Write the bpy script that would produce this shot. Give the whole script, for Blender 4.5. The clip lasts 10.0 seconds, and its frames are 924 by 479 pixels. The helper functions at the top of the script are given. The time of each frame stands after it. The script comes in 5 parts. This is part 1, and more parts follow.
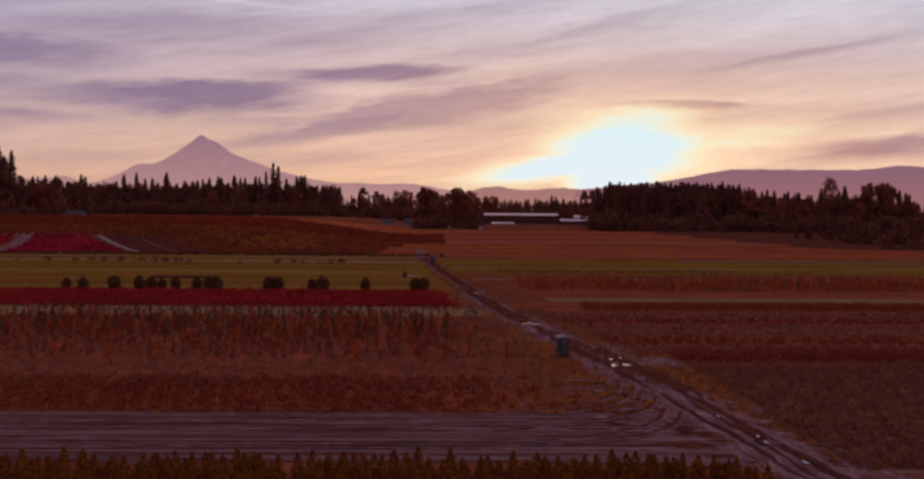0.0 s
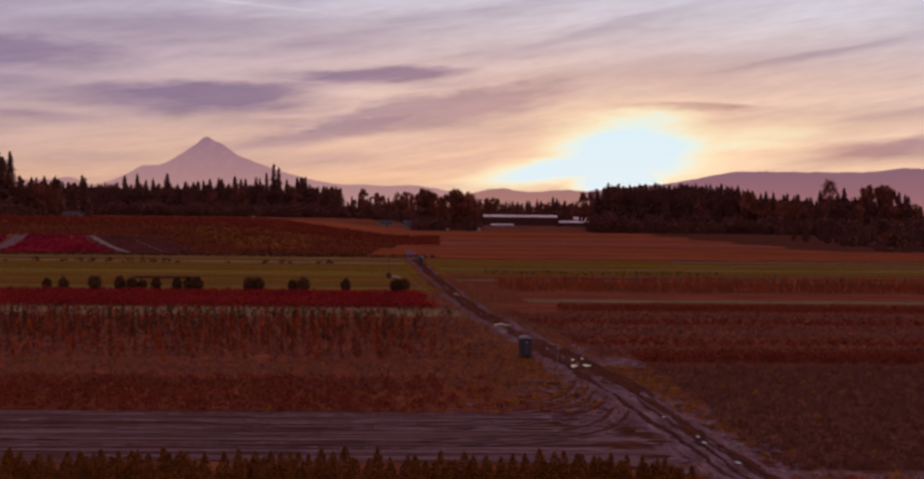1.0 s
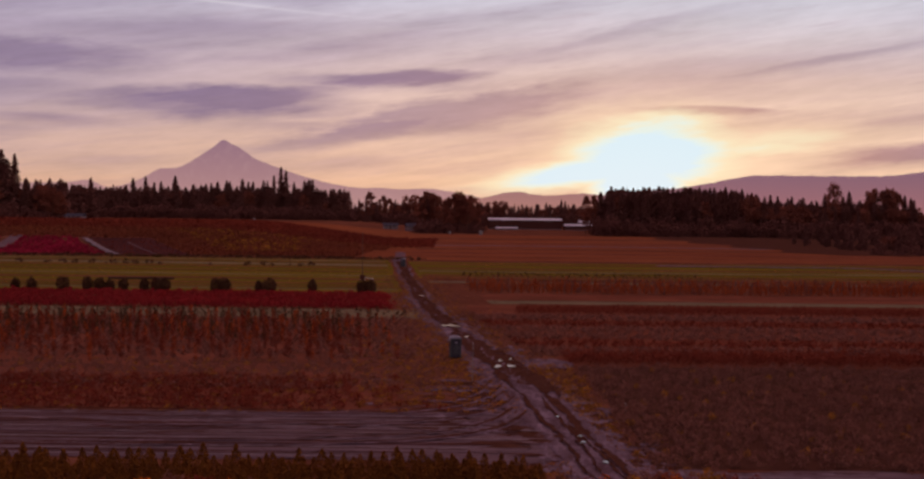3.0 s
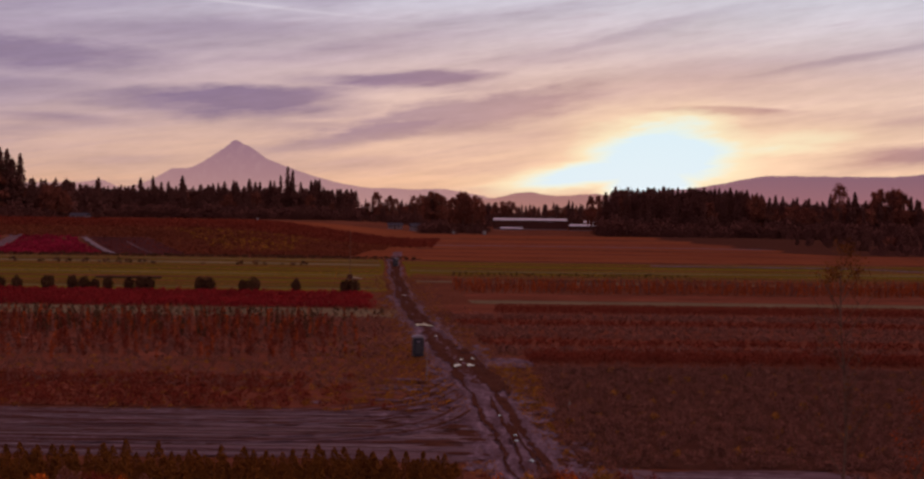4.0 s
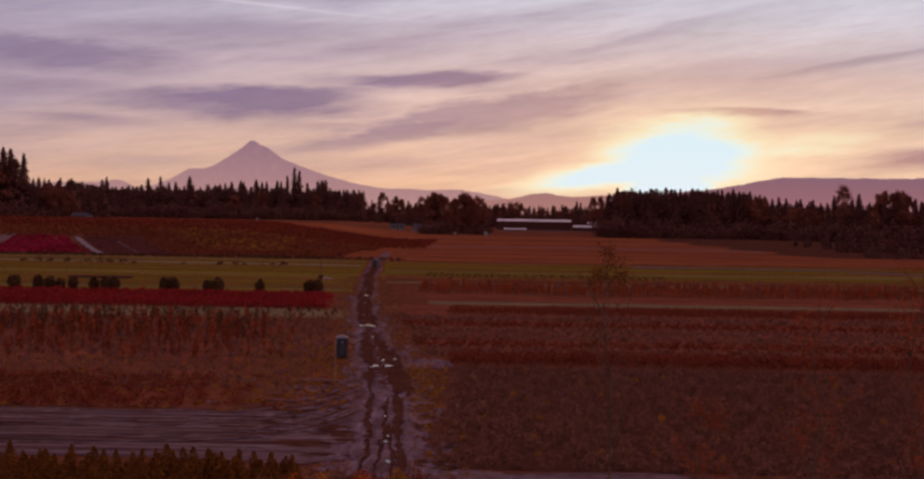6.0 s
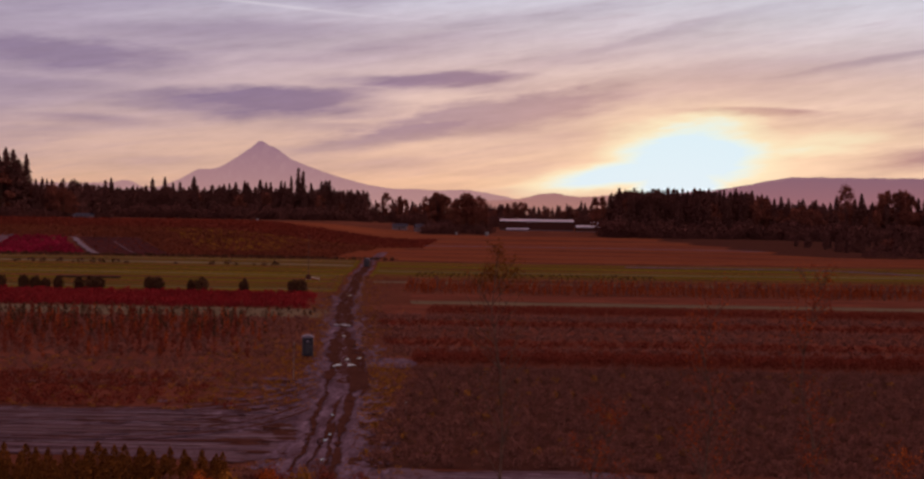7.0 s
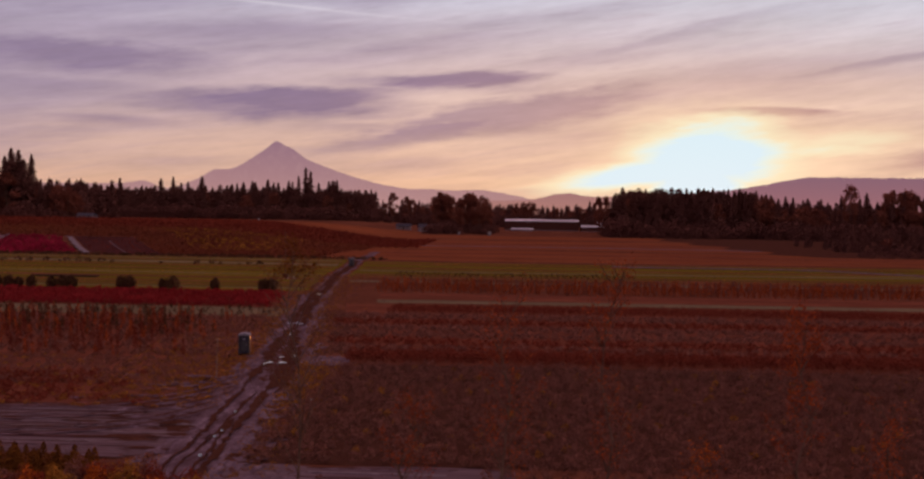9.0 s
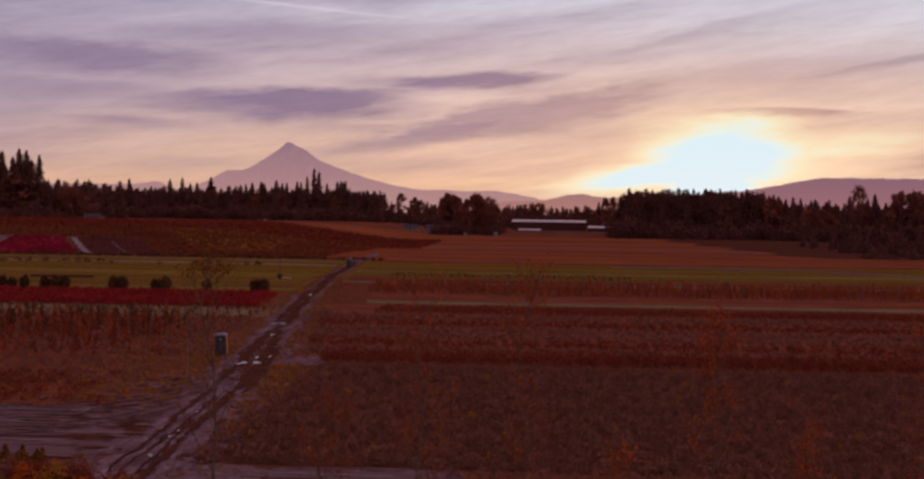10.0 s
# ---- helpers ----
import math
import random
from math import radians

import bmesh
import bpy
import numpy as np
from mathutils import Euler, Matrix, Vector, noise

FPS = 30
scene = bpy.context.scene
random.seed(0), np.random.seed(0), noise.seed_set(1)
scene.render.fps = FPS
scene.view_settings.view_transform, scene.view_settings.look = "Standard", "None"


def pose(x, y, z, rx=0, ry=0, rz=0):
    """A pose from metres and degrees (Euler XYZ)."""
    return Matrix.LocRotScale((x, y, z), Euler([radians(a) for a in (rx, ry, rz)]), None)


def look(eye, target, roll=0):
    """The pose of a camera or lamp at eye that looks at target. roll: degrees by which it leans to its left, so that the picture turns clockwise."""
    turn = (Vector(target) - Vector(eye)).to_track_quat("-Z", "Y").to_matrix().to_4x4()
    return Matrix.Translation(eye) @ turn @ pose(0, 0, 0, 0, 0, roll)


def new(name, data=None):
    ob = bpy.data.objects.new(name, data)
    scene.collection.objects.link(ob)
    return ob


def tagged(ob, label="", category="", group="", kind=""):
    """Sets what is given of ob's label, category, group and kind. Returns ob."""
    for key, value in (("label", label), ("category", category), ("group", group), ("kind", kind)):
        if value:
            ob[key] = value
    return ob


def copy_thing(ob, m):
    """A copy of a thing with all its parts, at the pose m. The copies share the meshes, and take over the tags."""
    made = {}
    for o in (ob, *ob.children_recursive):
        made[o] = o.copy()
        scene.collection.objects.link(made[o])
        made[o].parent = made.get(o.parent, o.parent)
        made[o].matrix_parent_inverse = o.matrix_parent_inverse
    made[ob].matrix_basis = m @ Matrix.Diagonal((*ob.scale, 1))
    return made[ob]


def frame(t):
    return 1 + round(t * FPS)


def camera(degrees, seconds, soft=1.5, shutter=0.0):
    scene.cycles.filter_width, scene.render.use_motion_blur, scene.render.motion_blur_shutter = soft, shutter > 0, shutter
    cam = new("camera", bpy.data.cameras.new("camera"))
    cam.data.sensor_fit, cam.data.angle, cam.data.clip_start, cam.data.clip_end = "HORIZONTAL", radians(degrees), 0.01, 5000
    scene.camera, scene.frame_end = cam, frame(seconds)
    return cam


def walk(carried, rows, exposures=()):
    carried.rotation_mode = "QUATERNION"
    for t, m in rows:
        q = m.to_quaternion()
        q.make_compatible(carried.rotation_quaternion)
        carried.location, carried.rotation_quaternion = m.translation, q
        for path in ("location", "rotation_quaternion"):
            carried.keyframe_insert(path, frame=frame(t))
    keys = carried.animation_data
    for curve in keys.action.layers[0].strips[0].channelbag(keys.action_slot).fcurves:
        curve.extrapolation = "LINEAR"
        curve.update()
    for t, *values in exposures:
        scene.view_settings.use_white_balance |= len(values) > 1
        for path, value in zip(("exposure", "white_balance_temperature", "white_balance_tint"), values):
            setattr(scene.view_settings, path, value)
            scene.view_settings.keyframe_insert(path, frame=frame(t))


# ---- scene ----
cam = camera(43.0, 10.0, soft=2.6)
PATH = [
    (0, (-23.134, -0.17, 15.779), (-23.087, 1.828, 15.722), 0.4),
    (0.5, (-20.89, -0.162, 15.706), (-20.849, 1.836, 15.651), 0.4),
    (1, (-18.607, -0.03, 15.633), (-18.57, 1.969, 15.579), 0.5),
    (1.5, (-16.378, 0.07, 15.546), (-16.347, 2.069, 15.493), 0.5),
    (2, (-14.101, 0.07, 15.431), (-14.077, 2.069, 15.38), 0.6),
    (2.5, (-11.843, -0.034, 15.389), (-11.827, 1.965, 15.34), 0.6),
    (4, (-4.15, 0.002, 15.286), (-4.166, 2.002, 15.238), 0.7),
    (4.5, (-1.622, 0.01, 15.329), (-1.647, 2.009, 15.281), 0.7),
    (5, (0.866, -0.043, 15.388), (0.834, 1.957, 15.341), 0.7),
    (5.5, (3.285, 0.013, 15.449), (3.246, 2.012, 15.402), 0.8),
    (7, (10.281, 0.009, 15.429), (10.218, 2.008, 15.382), 0.8),
    (7.5, (12.489, -0.012, 15.364), (12.419, 1.986, 15.317), 0.8),
    (8, (14.666, -0.057, 15.334), (14.588, 1.941, 15.287), 0.8),
    (8.5, (16.802, -0.026, 15.344), (16.717, 1.972, 15.296), 0.8),
    (9, (18.882, 0.07, 15.352), (18.789, 2.068, 15.305), 0.8),
    (9.5, (20.831, 0.18, 15.36), (20.728, 2.177, 15.313), 0.8),
    (10, (22.705, 0.409, 15.37), (22.59, 2.405, 15.324), 0.8),
]
walk(cam, [(t, look(eye, target, roll)) for t, eye, target, roll in PATH])

# ---- sky and sun ----
SUN_AZ, SUN_EL = 8.8, 1.9          # degrees right of +y, degrees above the horizon

world = bpy.data.worlds.new("dawn_sky")
scene.world = world
world.use_nodes = True
wt = world.node_tree
wt.nodes.clear()


def wn(kind, **sockets):
    n = wt.nodes.new(kind)
    for k, v in sockets.items():
        n.inputs[k].default_value = v
    return n


def mth(op, a, b=0.0, c=None, clamp=False):
    n = wt.nodes.new("ShaderNodeMath")
    n.operation, n.use_clamp = op, clamp
    for i, v in enumerate((a, b, c)):
        if v is None:
            continue
        if isinstance(v, (int, float)):
            n.inputs[i].default_value = v
        else:
            wt.links.new(v, n.inputs[i])
    return n.outputs[0]


def mixc(fac, a, b):
    n = wt.nodes.new("ShaderNodeMix")
    n.data_type = "RGBA"
    for sock, v in ((n.inputs[0], fac), (n.inputs[6], a), (n.inputs[7], b)):
        if isinstance(v, tuple):
            sock.default_value = (*v, 1.0)
        elif isinstance(v, (int, float)):
            sock.default_value = v
        else:
            wt.links.new(v, sock)
    return n.outputs[2]


coord = wn("ShaderNodeTexCoord").outputs["Generated"]
sep = wn("ShaderNodeSeparateXYZ")
wt.links.new(coord, sep.inputs[0])
DEG = 180 / math.pi
az = mth("MULTIPLY", mth("ARCTAN2", sep.outputs[0], sep.outputs[1]), DEG)
el = mth("MULTIPLY", mth("ARCSINE", sep.outputs[2]), DEG)


def sky_noise(scale_az, scale_el, shear, detail, rough, offset):
    """Cloud noise stretched along the horizon and sheared upwards to the right."""
    comb = wn("ShaderNodeCombineXYZ")
    wt.links.new(mth("MULTIPLY", az, scale_az), comb.inputs[0])
    wt.links.new(mth("MULTIPLY", mth("SUBTRACT", el, mth("MULTIPLY", az, shear)), scale_el), comb.inputs[1])
    comb.inputs[2].default_value = offset
    n = wn("ShaderNodeTexNoise", Scale=1.0, Detail=detail, Roughness=rough)
    wt.links.new(comb.outputs[0], n.inputs["Vector"])
    return n.outputs["Fac"]


warp_a = mth("SUBTRACT", sky_noise(0.10, 0.55, 0.10, 5, 0.6, 3.1), 0.5)
warp_b = mth("SUBTRACT", sky_noise(0.22, 0.9, 0.05, 4, 0.6, 9.7), 0.5)


def bank(a0, e0, half, thick, slope=0.0, ragged=1.0, crisp=1.0):
    """A soft lens of cloud (or of light) about a place in the sky, with ragged edges."""
    u = mth("ADD", mth("SUBTRACT", az, a0), mth("MULTIPLY", warp_a, half * 1.1 * ragged))
    v = mth("SUBTRACT", mth("SUBTRACT", el, e0), mth("MULTIPLY", u, slope))
    v = mth("ADD", v, mth("MULTIPLY", warp_b, thick * 1.6 * ragged))
    du, dv = mth("DIVIDE", u, half), mth("DIVIDE", mth("MAXIMUM", mth("MULTIPLY", v, crisp), mth("MULTIPLY", v, -1 / crisp)), thick)
    return mth("EXPONENT", mth("MULTIPLY", mth("ADD", mth("MULTIPLY", du, du), mth("MULTIPLY", dv, dv)), -1.0))


# clear-sky gradient: peach at the horizon, cream, then lilac grey
ramp = wn("ShaderNodeValToRGB")
ramp.color_ramp.elements[0].position, ramp.color_ramp.elements[0].color = 0.0, (0.62, 0.34, 0.25, 1)
# unseen zenith made brighter and pinker, added to light and redden the ground
ramp.color_ramp.elements[1].position, ramp.color_ramp.elements[1].color = 1.0, (2.15, 1.04, 0.82, 1)
for at, col in ((0.06, (0.80, 0.46, 0.30)), (0.14, (0.76, 0.49, 0.40)), (0.28, (0.66, 0.50, 0.52)), (0.42, (0.57, 0.56, 0.69)), (0.56, (0.72, 0.58, 0.66))):
    e = ramp.color_ramp.elements.new(at)
    e.color = (*col, 1)
wt.links.new(mth("MULTIPLY", el, 1 / 25.0, clamp=True), ramp.inputs[0])
sky = ramp.outputs[0]

# general streaks
streak = sky_noise(0.045, 0.42, 0.12, 6, 0.58, 0.0)
fine = sky_noise(0.14, 1.5, 0.10, 5, 0.55, 5.0)
cover = mth("ADD", mth("MULTIPLY", streak, 0.82), mth("MULTIPLY", fine, 0.18))
cover = mth("MULTIPLY", mth("SUBTRACT", cover, 0.44), 4.2, clamp=True)
cover = mth("MULTIPLY", cover, 0.75)
tatter = sky_noise(0.35, 2.6, 0.12, 6, 0.62, 12.0)
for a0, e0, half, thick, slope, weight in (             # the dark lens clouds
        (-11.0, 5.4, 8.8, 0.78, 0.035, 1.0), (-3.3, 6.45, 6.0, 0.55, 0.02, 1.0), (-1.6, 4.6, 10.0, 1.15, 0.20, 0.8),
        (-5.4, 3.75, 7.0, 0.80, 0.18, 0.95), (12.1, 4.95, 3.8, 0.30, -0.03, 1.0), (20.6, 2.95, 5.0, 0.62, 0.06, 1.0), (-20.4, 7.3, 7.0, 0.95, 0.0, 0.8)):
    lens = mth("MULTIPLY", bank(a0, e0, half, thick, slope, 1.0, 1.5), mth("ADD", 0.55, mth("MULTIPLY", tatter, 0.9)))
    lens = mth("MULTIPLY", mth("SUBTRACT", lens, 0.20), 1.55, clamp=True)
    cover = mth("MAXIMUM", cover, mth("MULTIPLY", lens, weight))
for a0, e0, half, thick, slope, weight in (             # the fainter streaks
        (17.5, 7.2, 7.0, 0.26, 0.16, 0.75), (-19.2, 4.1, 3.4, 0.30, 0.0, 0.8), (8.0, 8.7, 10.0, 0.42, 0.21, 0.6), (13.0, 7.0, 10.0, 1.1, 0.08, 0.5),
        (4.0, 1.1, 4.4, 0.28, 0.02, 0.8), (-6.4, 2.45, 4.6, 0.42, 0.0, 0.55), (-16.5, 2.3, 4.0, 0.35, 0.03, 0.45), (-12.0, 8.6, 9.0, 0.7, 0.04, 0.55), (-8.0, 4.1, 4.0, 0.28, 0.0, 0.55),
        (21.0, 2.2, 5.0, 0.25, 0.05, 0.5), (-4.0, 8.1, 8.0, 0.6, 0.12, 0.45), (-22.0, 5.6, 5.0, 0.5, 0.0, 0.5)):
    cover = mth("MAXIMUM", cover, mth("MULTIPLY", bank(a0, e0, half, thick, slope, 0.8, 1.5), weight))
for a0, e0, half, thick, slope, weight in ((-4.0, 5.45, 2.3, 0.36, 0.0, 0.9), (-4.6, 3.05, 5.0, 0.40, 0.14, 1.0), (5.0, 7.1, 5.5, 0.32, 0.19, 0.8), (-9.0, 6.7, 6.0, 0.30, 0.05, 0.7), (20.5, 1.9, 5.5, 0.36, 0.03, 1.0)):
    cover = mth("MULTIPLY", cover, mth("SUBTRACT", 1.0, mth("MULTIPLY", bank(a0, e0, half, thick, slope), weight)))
halo = bank(12.0, 1.8, 15.0, 5.5, 0.0, 0.2)
shade_side = mth("MULTIPLY", mth("MULTIPLY", mth("SUBTRACT", -3.0, az), 1 / 22.0, clamp=True), mth("MULTIPLY", mth("SUBTRACT", el, 0.6), 1 / 4.5, clamp=True))
sky = mixc(mth("MULTIPLY", shade_side, 0.75), sky, (0.335, 0.268, 0.385))
cloud = mixc(mth("MULTIPLY", halo, 0.85), (0.232, 0.165, 0.278), (0.54, 0.30, 0.25))
sky = mixc(mth("MULTIPLY", halo, 0.8), sky, (0.86, 0.63, 0.47))
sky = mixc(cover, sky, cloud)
high_blue = mth("MULTIPLY", mth("MULTIPLY", mth("SUBTRACT", el, 6.2), 1 / 3.6, clamp=True), mth("MULTIPLY", mth("ADD", az, 4.0), 1 / 18.0, clamp=True))
sky = mixc(mth("MULTIPLY", high_blue, 0.55), sky, (0.60, 0.61, 0.70))
low_peach = mth("MULTIPLY", mth("MULTIPLY", bank(-15.0, 2.6, 11.0, 1.5, 0.0, 0.6), sky_noise(0.10, 2.4, 0.04, 7, 0.62, 21.0)), 1.1, clamp=True)
sky = mixc(low_peach, sky, (0.68, 0.44, 0.34))
wisp = mth("MULTIPLY", mth("SUBTRACT", sky_noise(0.30, 3.2, 0.14, 5, 0.6, 7.0), 0.52), 2.6, clamp=True)
sky = mixc(mth("MULTIPLY", wisp, 0.35), sky, mixc(0.5, cloud, (0.44, 0.29, 0.33)))
# fibres and folds in all the cloud
folds = mth("ADD", mth("MULTIPLY", mth("SUBTRACT", sky_noise(0.13, 1.15, 0.13, 9, 0.66, 31.0), 0.5), 0.46),
            mth("MULTIPLY", mth("SUBTRACT", sky_noise(0.9, 3.6, 0.09, 8, 0.62, 43.0), 0.5), 0.20))
fold_gain = wn("ShaderNodeVectorMath")
fold_gain.operation = "SCALE"
wt.links.new(sky, fold_gain.inputs[0])
wt.links.new(mth("ADD", 1.0, folds), fold_gain.inputs["Scale"])
sky = fold_gain.outputs[0]
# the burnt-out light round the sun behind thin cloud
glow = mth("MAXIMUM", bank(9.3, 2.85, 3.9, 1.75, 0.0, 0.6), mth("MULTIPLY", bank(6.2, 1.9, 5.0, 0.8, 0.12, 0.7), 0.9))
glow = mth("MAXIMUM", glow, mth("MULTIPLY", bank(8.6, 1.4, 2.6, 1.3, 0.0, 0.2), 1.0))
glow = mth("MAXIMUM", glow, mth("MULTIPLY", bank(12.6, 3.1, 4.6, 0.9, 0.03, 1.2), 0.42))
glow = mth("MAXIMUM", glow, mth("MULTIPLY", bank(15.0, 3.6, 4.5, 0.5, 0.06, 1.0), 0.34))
glow = mth("MULTIPLY", glow, mth("ADD", 0.62, mth("MULTIPLY", sky_noise(0.22, 1.9, 0.10, 7, 0.65, 2.0), 0.76)))
veil = mth("MULTIPLY", mth("SUBTRACT", glow, 0.03), 2.4, clamp=True)
rim = mth("MULTIPLY", mth("SUBTRACT", glow, 0.20), 2.6, clamp=True)
core = mth("MULTIPLY", mth("SUBTRACT", glow, 0.38), 3.2, clamp=True)
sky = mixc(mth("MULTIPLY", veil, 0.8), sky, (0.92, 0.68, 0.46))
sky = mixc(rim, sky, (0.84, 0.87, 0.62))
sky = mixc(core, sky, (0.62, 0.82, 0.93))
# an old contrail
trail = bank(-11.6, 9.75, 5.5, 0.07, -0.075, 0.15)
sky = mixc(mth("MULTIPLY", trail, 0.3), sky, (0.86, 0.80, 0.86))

nishita = wn("ShaderNodeTexSky")
nishita.sky_type, nishita.sun_disc = "NISHITA", False
nishita.sun_elevation, nishita.sun_rotation = radians(SUN_EL), radians(SUN_AZ)
base_bg = wn("ShaderNodeBackground", Strength=0.004)
wt.links.new(nishita.outputs[0], base_bg.inputs[0])
cloud_bg = wn("ShaderNodeBackground", Strength=1.0)
wt.links.new(sky, cloud_bg.inputs[0])
both = wn("ShaderNodeAddShader")
wt.links.new(base_bg.outputs[0], both.inputs[0])
wt.links.new(cloud_bg.outputs[0], both.inputs[1])
out = wn("ShaderNodeOutputWorld")
wt.links.new(both.outputs[0], out.inputs[0])

sun = new("sun", bpy.data.lights.new("sun", "SUN"))
sun.data.energy, sun.data.angle, sun.data.color = 5.0, radians(5.0), (1.0, 0.30, 0.085)      # veiled by thin cloud
sun_way = Vector((math.sin(radians(SUN_AZ)) * math.cos(radians(SUN_EL)), math.cos(radians(SUN_AZ)) * math.cos(radians(SUN_EL)), math.sin(radians(SUN_EL))))
sun.matrix_world = look((0, 0, 60), tuple(Vector((0, 0, 60)) - sun_way))

# ---- materials ----


def material(name, colours, scale=1.0, rough=0.9, bump=0.0, bump_scale=None, island=0.0, metallic=0.0, spec=0.0,
             stretch=(1, 1, 1), fine_scale=None, translucent=0.0):
    """Noise-mottled surface at two scales. colours: dark to light. island: share of per-piece variation."""
    m = bpy.data.materials.new(name)
    m.use_nodes = True
    nt = m.node_tree
    bsdf = nt.nodes["Principled BSDF"]
    bsdf.inputs["Roughness"].default_value = rough
    bsdf.inputs["Metallic"].default_value = metallic
    bsdf.inputs["Specular IOR Level"].default_value = spec
    geo = nt.nodes.new("ShaderNodeNewGeometry")
    mp = nt.nodes.new("ShaderNodeMapping")
    mp.inputs["Scale"].default_value = stretch
    nt.links.new(geo.outputs["Position"], mp.inputs[0])

    def noise_of(s, detail):
        n = nt.nodes.new("ShaderNodeTexNoise")
        n.inputs["Scale"].default_value, n.inputs["Detail"].default_value = s, detail
        n.inputs["Roughness"].default_value = 0.65
        nt.links.new(mp.outputs[0], n.inputs["Vector"])
        return n.outputs["Fac"]

    def op(kind, a, b):
        n = nt.nodes.new("ShaderNodeMath")
        n.operation = kind
        for i, v in enumerate((a, b)):
            if isinstance(v, (int, float)):
                n.inputs[i].default_value = v
            else:
                nt.links.new(v, n.inputs[i])
        return n.outputs[0]

    fac = op("ADD", op("MULTIPLY", noise_of(scale, 6), 0.6), op("MULTIPLY", noise_of(fine_scale or scale * 9, 4), 0.4))
    fac = op("ADD", op("MULTIPLY", op("SUBTRACT", fac, 0.5), 2.4), 0.5)
    if island:
        fac = op("ADD", op("MULTIPLY", fac, 1 - island), op("MULTIPLY", geo.outputs["Random Per Island"], island))
    cr = nt.nodes.new("ShaderNodeValToRGB")
    els = cr.color_ramp.elements
    els[0].color, els[1].color = (*colours[0], 1), (*colours[-1], 1)
    for k in range(1, len(colours) - 1):
        els.new(k / (len(colours) - 1)).color = (*colours[k], 1)
    nt.links.new(fac, cr.inputs[0])
    nt.links.new(cr.outputs[0], bsdf.inputs["Base Color"])
    if bump:
        b = nt.nodes.new("ShaderNodeBump")
        b.inputs["Strength"].default_value, b.inputs["Distance"].default_value = 1.0, bump
        nt.links.new(noise_of(bump_scale or scale * 6, 6), b.inputs["Height"])
        nt.links.new(b.outputs[0], bsdf.inputs["Normal"])
    if translucent:
        tr = nt.nodes.new("ShaderNodeBsdfTranslucent")
        nt.links.new(cr.outputs[0], tr.inputs[0])
        mx = nt.nodes.new("ShaderNodeMixShader")
        mx.inputs[0].default_value = translucent
        nt.links.new(bsdf.outputs[0], mx.inputs[1])
        nt.links.new(tr.outputs[0], mx.inputs[2])
        nt.links.new(mx.outputs[0], nt.nodes["Material Output"].inputs[0])
    return m


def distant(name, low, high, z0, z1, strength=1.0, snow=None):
    """Far backdrop with dawn haze painted into its emission colour, graded by height from low to high."""
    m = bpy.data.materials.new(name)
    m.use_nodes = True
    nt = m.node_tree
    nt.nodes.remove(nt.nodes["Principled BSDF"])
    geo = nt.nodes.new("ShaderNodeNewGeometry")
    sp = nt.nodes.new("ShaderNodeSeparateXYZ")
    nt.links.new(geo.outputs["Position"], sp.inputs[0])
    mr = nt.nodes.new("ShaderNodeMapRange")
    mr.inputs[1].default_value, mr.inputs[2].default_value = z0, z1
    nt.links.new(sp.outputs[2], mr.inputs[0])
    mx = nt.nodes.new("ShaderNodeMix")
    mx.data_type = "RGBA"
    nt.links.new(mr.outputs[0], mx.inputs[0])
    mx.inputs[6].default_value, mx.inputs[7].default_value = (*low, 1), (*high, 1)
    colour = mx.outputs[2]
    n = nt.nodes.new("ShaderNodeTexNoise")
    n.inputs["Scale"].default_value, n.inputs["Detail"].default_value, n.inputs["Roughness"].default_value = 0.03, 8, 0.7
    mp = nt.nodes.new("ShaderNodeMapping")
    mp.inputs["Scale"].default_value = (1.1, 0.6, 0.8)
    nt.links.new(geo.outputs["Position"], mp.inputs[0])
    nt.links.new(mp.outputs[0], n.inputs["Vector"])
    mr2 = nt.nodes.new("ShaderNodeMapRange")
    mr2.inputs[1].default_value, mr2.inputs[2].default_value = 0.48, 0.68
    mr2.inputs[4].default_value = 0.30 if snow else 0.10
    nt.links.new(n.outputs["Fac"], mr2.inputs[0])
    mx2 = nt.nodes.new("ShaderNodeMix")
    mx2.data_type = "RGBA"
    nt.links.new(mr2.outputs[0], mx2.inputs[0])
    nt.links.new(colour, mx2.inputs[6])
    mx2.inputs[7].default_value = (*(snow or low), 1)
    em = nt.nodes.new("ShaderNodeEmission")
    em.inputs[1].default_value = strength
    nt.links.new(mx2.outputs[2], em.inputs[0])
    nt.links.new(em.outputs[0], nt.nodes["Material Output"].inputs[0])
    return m


